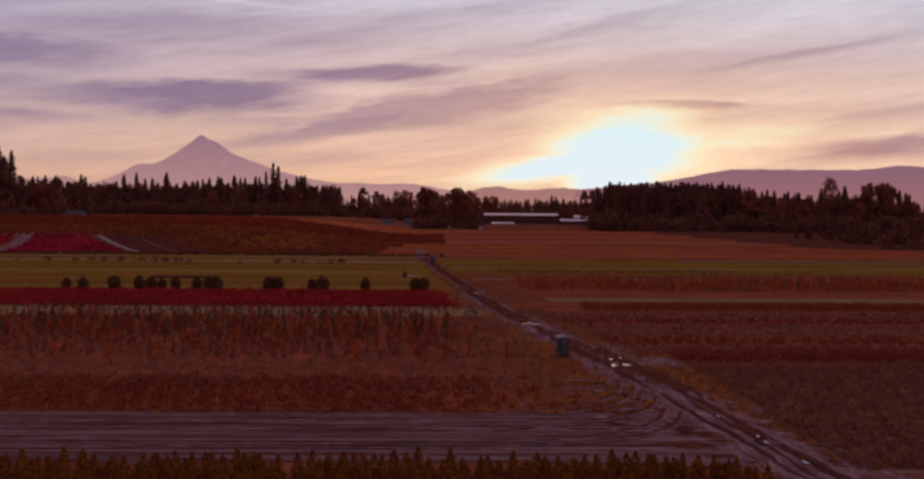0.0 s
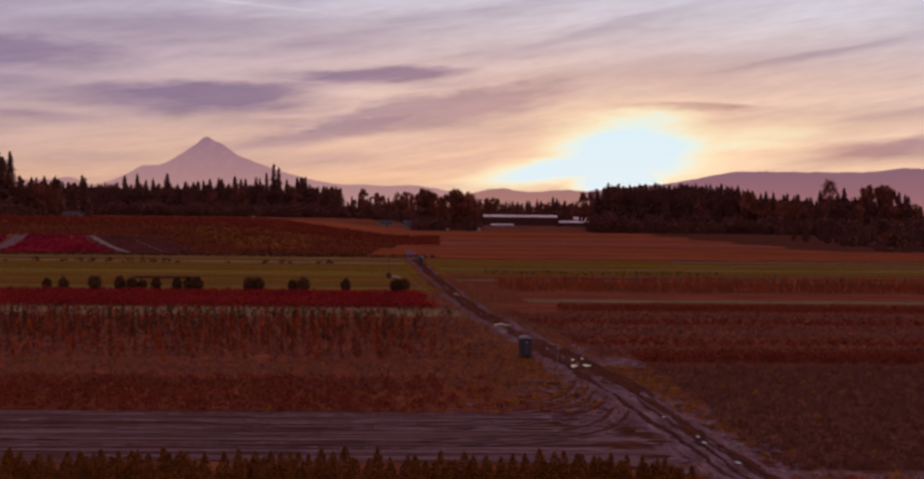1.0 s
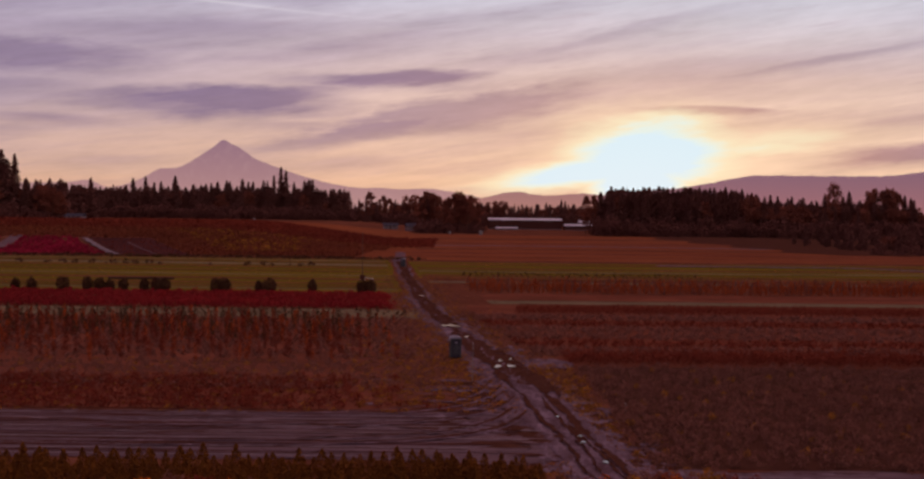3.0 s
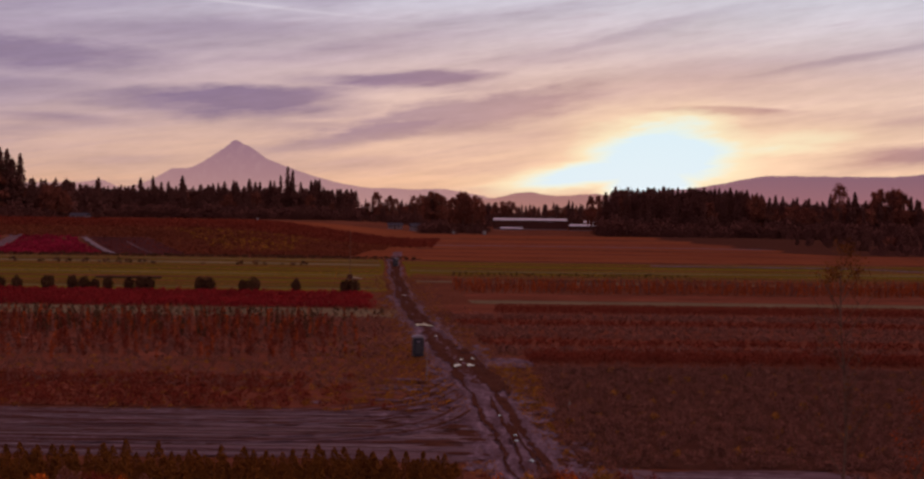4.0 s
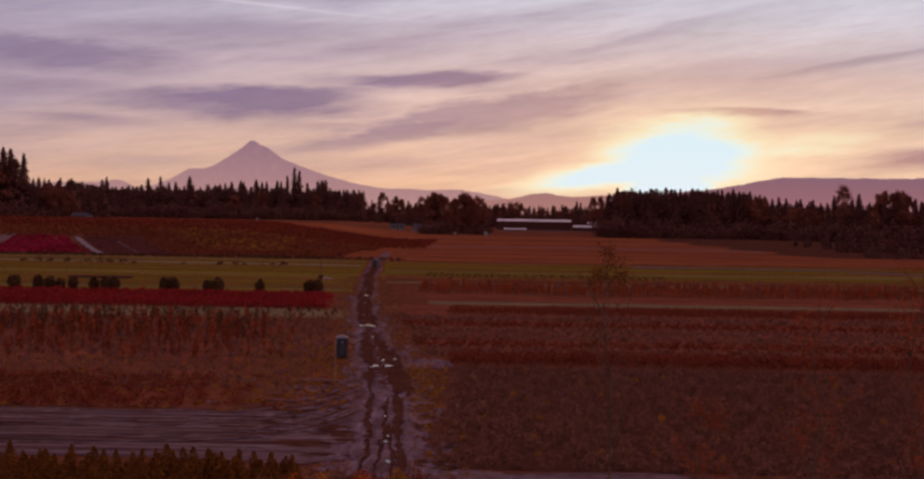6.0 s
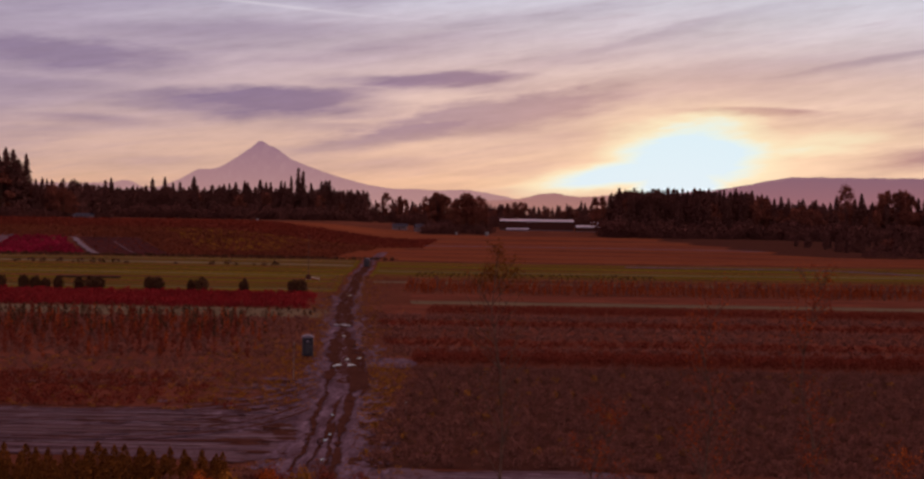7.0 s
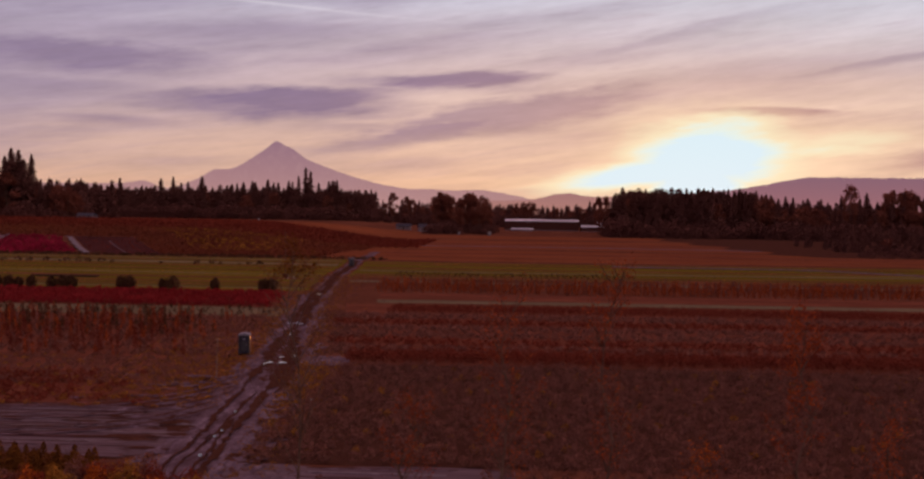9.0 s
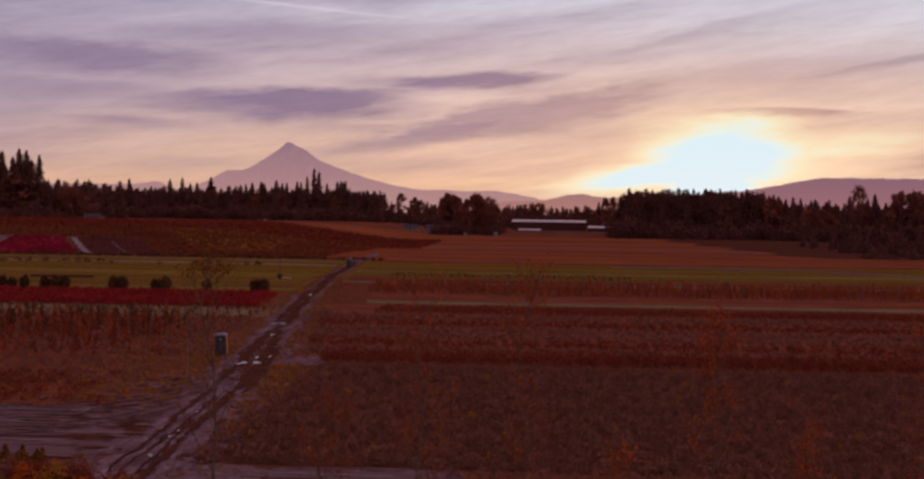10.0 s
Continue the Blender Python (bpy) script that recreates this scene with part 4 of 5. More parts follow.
# even grove in front of the sun
skyline("broad", 712, ((68.1, 23.6), (72.0, 23.8)), 0.6, (0, 2))
skyline("fir", 708, [(77 + 3.1 * k, 25.0 + 4.2 * min(1.0, k / 9) - 0.035 * max(0, k - 22) ** 2.2 + 0.9 * math.sin(k * 2.4)) for k in range(31)], 0.98, SLIM + (2,))
skyline("fir", 708, ((172.1, 24.3), (179.1, 25.8), (183.4, 24.9), (188.7, 23.9), (192.5, 24.7), (198.2, 23.0), (204.6, 22.4), (211.6, 25.6), (221.8, 25.6), (227.4, 28.8), (232.1, 23.6)), 0.98, SLIM)
plant_tree("broad", 216.7, 708, 33.5, 0.62, 3, "tall airy half-bare broad-leaved tree above the wood")
skyline("broad", 708, ((237.3, 28.4), (241.5, 30.5), (245.4, 29.2), (249.6, 30.3), (253.1, 29.3), (256.7, 27.6)), 0.52, (0, 2))
skyline("fir", 709, ((239.4, 29.0), (247.6, 30.0), (260.9, 26.6), (263.1, 25.2)), 0.98, SLIM)
wood_edge(80, 168, 690, 702, 30, 22, 26.5, 0.85, (0.8, 1.1))
wood_edge(168, 262, 688, 704, 28, 17, 22, 0.7, (0.8, 1.1))
wood_edge(262, 440, 1000, 1080, 22, 17, 23, 0.7)
skyline("fir", 560, ((206.2, 8.8), (208.5, 7.7), (211.1, 6.9), (213.6, 7.2)), 0.9, SLIM)
wood_edge(172, 300, 450, 520, 22, 5, 9, 0.4, (1.0, 1.5))          # scrub in front of the grove


def woods(name, x0, x1, y0, y1, n, low, high, seed, label):
    """The depth of a wood behind its edge, as one mass."""
    r = np.random.default_rng(seed)
    forms = []
    for k in range(3):
        V, Q = conifer_form(25, 5.0, seed + k, 0.02, 0.3, 1.5, 0.26, 1.7)
        forms.append((V, Q))
    x, y = r.uniform(x0, x1, n), r.uniform(y0, y1, n)
    ob = scatter(name, forms, x, y, M["fir"], (low / 25, high / 25), r, (0.9, 1.1))
    return tagged(ob, label, "woods", kind="stuff")


def undergrowth(x0, x1, y0, y1, n, low, high, seed):
    """Bushes and low trees that close the foot of a wood's edge."""
    r = np.random.default_rng(seed)
    forms = [bush(420, 3.2, 6.0, 0.36, r, 0.0) for _ in range(4)]
    ob = scatter("undergrowth", forms, r.uniform(x0, x1, n), r.uniform(y0, y1, n), M["thicket"], (low / 6, high / 6), r, (0.8, 1.3), 1.7)
    return tagged(ob, "dark tangled bushes closing the foot of the wood", "undergrowth", kind="stuff")


undergrowth(-330, -236, 620, 700, 140, 4, 9, 400)
undergrowth(-440, -90, 880, 930, 420, 6, 11, 401)
undergrowth(-100, 20, 900, 1000, 110, 5, 10, 402)
undergrowth(-33, 4, 684, 740, 50, 5, 9, 403)
undergrowth(-20, 170, 1050, 1090, 150, 7, 11, 404)
undergrowth(72, 180, 660, 700, 190, 5, 11, 405)
undergrowth(170, 268, 640, 700, 170, 5, 11, 406)
undergrowth(255, 460, 960, 1020, 130, 6, 12, 407)
undergrowth(150, 320, 432, 500, 190, 2.5, 5, 408)
undergrowth(142, 320, 420, 436, 170, 2, 3.5, 409)
woods("woods", -430, -105, 960, 1060, 400, 22, 26.5, 200, "dense dark fir wood behind the fields")
woods("woods", -330, -245, 690, 780, 60, 16, 26, 210, "dense dark fir wood behind the fields")
woods("woods", 82, 166, 716, 770, 190, 24, 27.5, 220, "dense dark grove before the sunrise")
woods("woods", 168, 260, 716, 780, 150, 19, 22.5, 230, "dense dark wood at the field's end")
woods("woods", -100, 160, 1150, 1240, 170, 16, 19.5, 240, "low dark wood in the distance")
woods("woods", 260, 460, 1080, 1160, 80, 14, 20, 250, "low dark wood in the distance")
woods("woods", 150, 320, 480, 600, 150, 5, 9, 260, "dark scrubby thicket at the field's end")

# ---- nursery fields, as plant masses ----
r1 = np.random.default_rng(21)
shrub_forms = [bush(60, 0.30, 0.62, 0.07, r1) for _ in range(6)]
low_forms = [bush(26, 0.40, 0.55, 0.13, r1) for _ in range(5)]
fine_forms = [bush(40, 0.40, 0.55, 0.09, r1) for _ in range(5)]
wand_forms = [wand(92, 0.46, 2.4, 0.13, r1) for _ in range(6)]
red_forms = [bush(40, 0.58, 0.85, 0.14, r1) for _ in range(5)]
hedge_forms = [bush(90, 0.6, 1.4, 0.105, r1) for _ in range(5)]
far_forms = [bush(14, 0.9, 1.0, 0.36, r1) for _ in range(4)]
tuft_forms = [cone_bush(14, 0.22, 0.45, 0.11, r1) for _ in range(4)]


def field(name, forms, xs_ys, mat, label, scale=(0.8, 1.2), tall=(0.8, 1.2)):
    return tagged(scatter(name, forms, *xs_ys, mat, scale, r1, tall), label, "crop", kind="stuff")


field("shrub_field", shrub_forms, rows_x(2.4, 70, 70.5, 114, 1.35, 0.66, 0.28, r1, 0.88), M["brown"], "field of low rounded brown-purple nursery shrubs in rows", (0.6, 1.5))
field("shrub_field", shrub_forms, rows_x(17.5, 70, 58, 70.5, 1.35, 0.66, 0.28, r1, 0.88), M["brown"], "low rounded brown-purple nursery shrubs in rows", (0.6, 1.5))
field("shrub_field", shrub_forms, rows_x(2.2, 66, 74, 113, 4.6, 2.0, 0.35, r1, 0.5), M["olive"], "scattered olive shrubs among the brown ones", (0.7, 1.1))
field("hedge_row", hedge_forms, rows_x(2.0, 75, 117.5, 122.5, 1.2, 0.8, 0.2, r1), M["wine"], "low dark wine-red clipped hedge row", (0.75, 0.95))
field("hedge_row", hedge_forms, rows_x(0.0, 120, 175.5, 186, 1.2, 0.75, 0.2, r1), M["wine"], "long dark red hedge row beside a pale lane", (0.5, 0.62))
for y0, y1, mat_key in ((126, 131, "brown"), (133, 139, "wine"), (141, 147, "brown"), (149, 155, "brown"), (157, 163, "wine"), (165, 172, "brown")):
    field("shrub_rows", low_forms, rows_x(lambda y: road_x(y) + road_half(y) + 3, 100, y0, y1, 1.5, 0.9, 0.25, r1, 0.9), M[mat_key], "rows of low dull-brown nursery shrubs", (0.8, 1.3))
field("sapling_rows", wand_forms, rows_x(lambda y: road_x(y) + road_half(y) + 9, 140, 213, 233, 2.2, 0.95, 0.3, r1, 0.85), M["rust"], "rows of rust-leaved nursery saplings", (0.45, 0.75))
field("sapling_rows", wand_forms, rows_x(lambda y: road_x(y) + road_half(y) + 9, 140, 214, 236, 4.0, 1.3, 0.35, r1, 0.6), M["brown"], "dull brown saplings among the rust ones", (0.5, 0.8))
field("sapling_rows", wand_forms, rows_x(-110, lambda y: left_edge(y) - 4, 140, 164, 3.4, 1.5, 0.4, r1, 0.6, 9), M["rust"], "rows of rust-orange nursery saplings", (0.45, 0.8))
field("sapling_rows", wand_forms, rows_x(-110, lambda y: left_edge(y) - 4, 138, 165, 3.0, 1.4, 0.4, r1, 0.7, 9), M["dark"], "dark green-brown nursery saplings in rows", (0.45, 0.85))
field("sapling_rows", wand_forms, rows_x(-100, lambda y: left_edge(y) - 5, 120, 142, 3.2, 1.5, 0.35, r1, 0.7, 12), M["wine"], "dark wine-red nursery saplings in front rows", (0.5, 0.85))
field("sapling_rows", wand_forms, rows_x(-100, lambda y: left_edge(y) - 4, 118, 142, 4.2, 1.9, 0.4, r1, 0.5, 10), M["rust"], "scattered rust saplings in the front rows", (0.45, 0.8))
field("sapling_rows", wand_forms, rows_x(-95, lambda y: left_edge(y) - 5, 140, 165, 5, 1.8, 0.35, r1, 0.6, 14), M["wine"], "dark wine-red saplings among the rust ones", (0.6, 1.1))
field("low_rows", low_forms, rows_x(-100, lambda y: left_edge(y) - 2.5, 120, 165, 1.7, 0.9, 0.3, r1, 0.7), M["brown"], "low rust-brown nursery plants behind the saplings", (0.7, 1.2))
field("low_rows", fine_forms, rows_x(-85, lambda y: left_edge(y) - 5, 89.5, 106, 1.2, 0.75, 0.3, r1, 0.95, 16), M["wine"], "low dark wine-red nursery shrubs in rows", (0.8, 1.35))
field("low_rows", fine_forms, rows_x(-85, lambda y: left_edge(y) - 2, 100, 118, 1.4, 0.8, 0.35, r1, 0.85, 5), M["brown"], "low thin brown nursery plants in rows", (0.6, 1.1))
field("low_rows", fine_forms, rows_x(-85, lambda y: left_edge(y) - 1, 88.5, 118, 2.4, 1.2, 0.4, r1, 0.7), M["olive"], "olive weeds between the nursery rows", (0.4, 0.9))
field("plug_rows", tuft_forms, rows_x(-120, lambda y: left_edge(y) - 2, 167, 179, 2.6, 1.3, 0.2, r1, 0.9), M["dark"], "small dark potted evergreens in pale grass", (0.8, 1.8))
field("red_strip", red_forms, rows_x(-140, lambda y: left_edge(y) - 3.5, 181, 208, 1.5, 0.95, 0.25, r1), M["crimson"], "strip of crimson autumn blueberry bushes")
field("dot_hedge", far_forms, rows_x(-190, -45, 296, 299, 3, 2.2, 0.5, r1, 0.6), M["dark"], "thin dark line of low shrubs in the meadow", (0.5, 1.2))
field("line_hedge", far_forms, rows_x(-230, -20, 341, 346, 2, 1.3, 0.3, r1), M["dark"], "dark hedge line at the foot of the hill", (0.55, 0.9))
field("plug_rows", far_forms, rows_x(-8, 46, 262, 278, 4, 1.3, 0.15, r1, 0.92), M["dark"], "dark potted plants in short rows on grass", (0.26, 0.42))


for key, x0, x1, y0, y1, count in (("olive", -170, -22, 214, 338, 5200), ("dark", -170, -22, 214, 338, 1200), ("olive", -8, 120, 237, 330, 3600), ("dark", -8, 120, 237, 330, 700), ("brown", -30, 200, 346, 430, 3600)):
    ux, uy = r1.uniform(x0, x1, count), r1.uniform(y0, y1, count)
    uy = uy + 2.2 * np.sin(uy * 0.9)
    field("meadow_tufts", tuft_forms, (ux, uy), M[key], "ragged tufts standing in the meadow grass", (0.4, 1.0), (0.3, 0.7))


# fields on the hill
def hill_field(name, xa, xb, y0, y1, mat, label, step=2.2):
    xs, ys = rows_x(xa, xb, y0, y1, 1.7, step, 0.25, r1, 0.95)
    return field(name, far_forms, (xs, ys), mat, label, (0.8, 1.2))


def track_line(y):
    return np.interp(y, (348, 405, 470), (-110.5, -137.5, -172))


def lane_line(y):
    return np.interp(y, (330, 380, 412, 470), (-150, -158, -165, -182))


hill_field("hill_field", lambda y: lane_line(y) + 4, lambda y: track_line(y) - 3.5, 350, 412, M["crimson_bright"], "bright crimson autumn blueberry field on the hill")
hill_field("hill_field", -260, lambda y: lane_line(y) - 4, 350, 412, M["crimson_bright"], "bright crimson autumn blueberry field on the hill")
hill_field("hill_field", lambda y: track_line(y) + 25, -40, 350, 440, M["hill_red"], "dull red autumn field rolling over the hill")
hill_field("hill_field", -330, -35, 414, 450, M["hill_red"], "dull red rows near the hill's crest", 2.6)
hill_field("hill_field", -330, -20, 450, 560, M["wine"], "brown heathy growth on the hill's crest", 2.6)
hill_field("hill_field", lambda y: track_line(y) + 42, -62, 372, 446, M["olive"], "yellowing olive rows among the red ones", 5.0)
strip("hill_track", lambda y: track_line(y) - 1.0 + 0.4 * np.sin(y * 0.5), lambda y: track_line(y) + 1.1 + 0.3 * np.sin(y * 0.8), 348, 410, 0.5, M["ridge_dirt"], "pale bare track up the hill between red fields", "track", 2.0, 0.3, 8)
strip("hill_track", lambda y: lane_line(y) - 2.2, lambda y: lane_line(y) + 2.2, 332, 420, 0.3, M["plough"], "grey lane beside the red field", "track", 2.0, 0.3, 8)
strip("bare_rows", lambda y: track_line(y) + 2.4, lambda y: track_line(y) + 24, 348, 414, 0.15, M["bare"], "bare dark planting rows beside the track", "field strip", 3.0)
strip("hill_track", lambda y: track_line(y) + 12.65, lambda y: track_line(y) + 13.35, 352, 400, 0.3, M["plough"], "thin pale wheel track between bare rows", "track", 2.0, 0.2, 4)

field("hill_rows", far_forms, rows_x(lambda y: track_line(y) + 4, lambda y: track_line(y) + 24, 352, 412, 5.0, 1.7, 0.2, r1, 0.85), M["wine"], "young wine-red bushes in bare hill rows", (0.35, 0.6))

# grassy tufts and weeds along the track
tufts = [bush(16, 0.35, 0.36, 0.10, r1) for _ in range(4)]
for key, count, reach in (("olive", 4200, 1.3), ("brown", 6000, 2.0)):
    wx, wy = [], []
    for side in (-1, 1):
        yy = r1.uniform(58, 260, count // 2)
        yy = yy[~((side < 0) & (yy > 71) & (yy < 88))]
        wx.append(road_x(yy) + side * (road_half(yy) - 1.0 + r1.gamma(1.4, reach, len(yy))))
        wy.append(yy)
    field("verge_grass", tufts, (np.concatenate(wx), np.concatenate(wy)), M[key], "uneven grassy weeds along the track's verge", (0.2, 0.65))

field("verge_grass", tufts, rows_x(right_edge, 1.8, 82, 117, 0.7, 0.55, 0.4, r1, 0.85), M["olive"], "patch of rough olive grass between track and shrubs", (0.4, 1.0))
field("verge_grass", tufts, rows_x(right_edge, 1.8, 82, 117, 1.1, 0.8, 0.4, r1, 0.7), M["brown"], "dry brown weeds in the rough grass", (0.4, 1.0))
field("verge_grass", tufts, rows_x(lambda y: left_edge(y) - 12, left_edge, 92, 140, 1.0, 0.8, 0.4, r1, 0.75), M["olive"], "patchy olive weeds around the track's edge", (0.3, 0.9))
field("verge_grass", tufts, rows_x(right_edge, lambda y: right_edge(y) + 9, 123, 176, 1.2, 1.0, 0.4, r1, 0.7), M["brown"], "dry brown weeds beside the track", (0.4, 1.0))

# ---- single plants ----


def small_evergreen(k):
    """Young pointed nursery conifer: stem and foliage."""
    r = np.random.default_rng(300 + k)
    ob = thing("nursery_conifer", 0, 0, 0, "young bushy olive-brown nursery conifer in a row", "conifer", "nursery conifers in rows")
    stem = bmesh.new()
    rod(stem, (0, 0, 0), (0, 0, 1.5), 0.03, 0.012, 6)
    part("stem", stem, M["bark"], ob)
    piece("foliage", mesh_of("foliage", *cone_bush(560, 0.72, 2.0, 0.095, r, 0.7), M["conifer"]), ob)
    return ob


conifer_forms = [small_evergreen(k) for k in range(6)]
spots = []
for yy, x_end in ((63.4, -4.8), (65.4, -4.9), (67.4, -5.2)):
    xx = -52.0
    while xx < x_end:
        spots.append((xx + random.uniform(-0.3, 0.3), yy + random.uniform(-0.35, 0.35)))
        xx += random.uniform(0.42, 0.8)
for k, (x, y) in enumerate(spots):
    s = random.uniform(0.5, 0.85)
    m = pose(x, y, float(lie(x, y)), 0, 0, random.uniform(0, 360))
    src = conifer_forms[k % 6]
    if k < 6:
        src.matrix_world = m
        src.scale = (s, s, s)
    else:
        c = copy_thing(src, m)
        c.scale = (s, s, s * random.uniform(0.9, 1.15))


def round_bush(x, y, w, h):
    r = np.random.default_rng(int(abs(x) * 100))
    ob = thing("round_bush", x, y, float(lie(x, y)) - 0.05, "dark rounded evergreen bush standing behind red rows", "bush", "dark bushes along the meadow")
    stem = bmesh.new()
    for k in range(3):
        rod(stem, (0.1 * k - 0.1, 0, 0), (0.3 * k - 0.3, 0.1, h * 0.5), 0.05, 0.02, 6)
    part("stem", stem, M["bark"], ob)
    piece("foliage", mesh_of("foliage", *bush(1200, w * 0.44, h * 1.1, 0.15, r, 0.0), M["dark"]), ob)
    return ob


for x, w, h in ((-88.5, 1.8, 2.0), (-85.3, 2.0, 2.2), (-80.0, 2.6, 2.4), (-75.5, 2.2, 2.4), (-73.4, 2.4, 2.2), (-71.6, 2.0, 1.9), (-68.9, 2.1, 2.3), (-65.3, 2.0, 2.2), (-63.2, 2.2, 2.4), (-61.8, 2.2, 2.3),
                (-52.6, 2.4, 2.4), (-50.9, 2.2, 2.4), (-44.9, 1.7, 2.0), (-42.9, 2.9, 2.5), (-35.4, 1.9, 2.3), (-26.6, 2.2, 2.3), (-25.0, 2.4, 2.4)):
    round_bush(x, 209 + random.uniform(-0.6, 0.6), w, h)


def young_tree(x, y, height, spread_r, n_leaves, seed, mat, leaf_from=0.0, label="slender young tree with sparse orange autumn leaves"):
    """A slim tree with many upright shoots and few leaves left."""
    r = random.Random(seed)
    ob = thing("young_tree", x, y, float(lie(x, y)) - 0.1, label, "tree", "young trees beside the shrub field", r.uniform(0, 360))
    bm = bmesh.new()
    prev, rad = Vector((0, 0, 0)), 0.05 + height * 0.002
    line = [prev]
    for k in range(6):
        nxt = Vector((r.uniform(-0.12, 0.12) * k, r.uniform(-0.12, 0.12) * k, height * 0.97 * (k + 1) / 6))
        rod(bm, prev, nxt, rad * (1 - k / 7), rad * (1 - (k + 1) / 7), 7)
        prev = nxt
        line.append(prev)
    part("trunk", bm, M["bark"], ob)
    tips = []
    for k in range(int(16 + height)):
        bl = bmesh.new()
        t = r.uniform(0.2, 0.97) ** 0.7
        f = t * 6
        i = min(int(f), 5)
        foot = line[i].lerp(line[i + 1], f - i)
        a = r.uniform(0, 6.28)
        le = spread_r * r.uniform(0.5, 1.0) * (1.15 - 0.7 * t)
        tip = foot + Vector((le * math.cos(a), le * math.sin(a), le * r.uniform(0.9, 1.9)))
        tip.z = min(tip.z, height)
        rod(bl, foot, tip, 0.022, 0.006, 5)
        tips.append((foot, tip))
        for q in range(2):
            b0 = foot.lerp(tip, r.uniform(0.35, 0.8))
            b1 = b0 + Vector((r.uniform(-0.5, 0.5), r.uniform(-0.5, 0.5), r.uniform(0.2, 0.9)))
            rod(bl, b0, b1, 0.010, 0.004, 4)
            tips.append((b0, b1))
        part("branch", bl, M["bark"], ob)
    rr = np.random.default_rng(seed)
    pts = []
    for k in range(n_leaves):
        a, b = tips[r.randrange(len(tips))]
        p = a.lerp(b, r.uniform(0.25, 1.05))
        if p.z < leaf_from * height and r.random() < 0.93:
            continue
        pts.append((p.x + r.gauss(0, 0.12), p.y + r.gauss(0, 0.12), p.z + r.gauss(0, 0.12)))
    piece("foliage", mesh_of("foliage", *leaves(pts, 0.042, r=rr, aspect=0.75), mat), ob)
    return ob


YOUNG = ((10.4, 45.5, 14.4, 2.5, 1900, "conifer"), (18.4, 46.0, 12.6, 2.0, 420, "rust"), (22.6, 46.5, 13.5, 1.8, 420, "rust"), (30.2, 46.5, 11.7, 2.0, 620, "rust"),
         (38.2, 46.0, 13.4, 1.9, 420, "rust"), (14.6, 48.0, 7.5, 1.7, 340, "rust"), (26.0, 47.0, 6.2, 1.4, 260, "ember"), (34.0, 48.0, 8.5, 1.8, 380, "rust"),
         (17.6, 46.0, 3.3, 1.1, 360, "ember"), (42.0, 47.0, 9.0, 1.8, 420, "ember"), (46.0, 47.0, 12.0, 1.8, 420, "rust"))
for k, (x, y, h, s, n, key) in enumerate(YOUNG):
    young_tree(x, y, h, s, int(n * 3.4), 500 + k, M[key], 0.895 if k == 0 else 0.0)


def leafy_shrub(x, y, w, h, seed, mat):
    """A tall shrub of orange-red leaves over upright stems."""
    r = random.Random(seed)
    ob = thing("autumn_shrub", x, y, float(lie(x, y)) - 0.1, "tall orange-red autumn shrub beside the ploughed strip", "shrub", "autumn shrubs beside the track")
    for k in range(7):
        bm = bmesh.new()
        a = r.uniform(0, 6.28)
        rod(bm, (0.1 * math.cos(a), 0.1 * math.sin(a), 0), (w * 0.4 * math.cos(a), w * 0.4 * math.sin(a), h * r.uniform(0.6, 0.95)), 0.04, 0.012, 5)
        part("stem", bm, M["bark"], ob)
    piece("foliage", mesh_of("foliage", *bush(3400, w / 2, h, 0.065, np.random.default_rng(seed), 0.2), mat), ob)
    return ob


for k in range(18):
    x = -5.6 + k * 0.6 + random.uniform(-0.2, 0.2)
    leafy_shrub(x, 51.5 + random.uniform(-1.0, 1.0), random.uniform(1.7, 2.5), 4.05 - 0.02 * (x - 0.4) ** 2 + random.uniform(-0.4, 0.1), 700 + k, M[("ember", "wine", "olive", "brown", "wine")[k % 5]])
for k in range(6):
    leafy_shrub(-24.6 + k * 1.25, 51.5 + random.uniform(-0.8, 0.8), random.uniform(1.6, 2.3), random.uniform(3.3, 3.65), 740 + k, M[("wine", "ember", "brown")[k % 3]])

# ---- built things ----


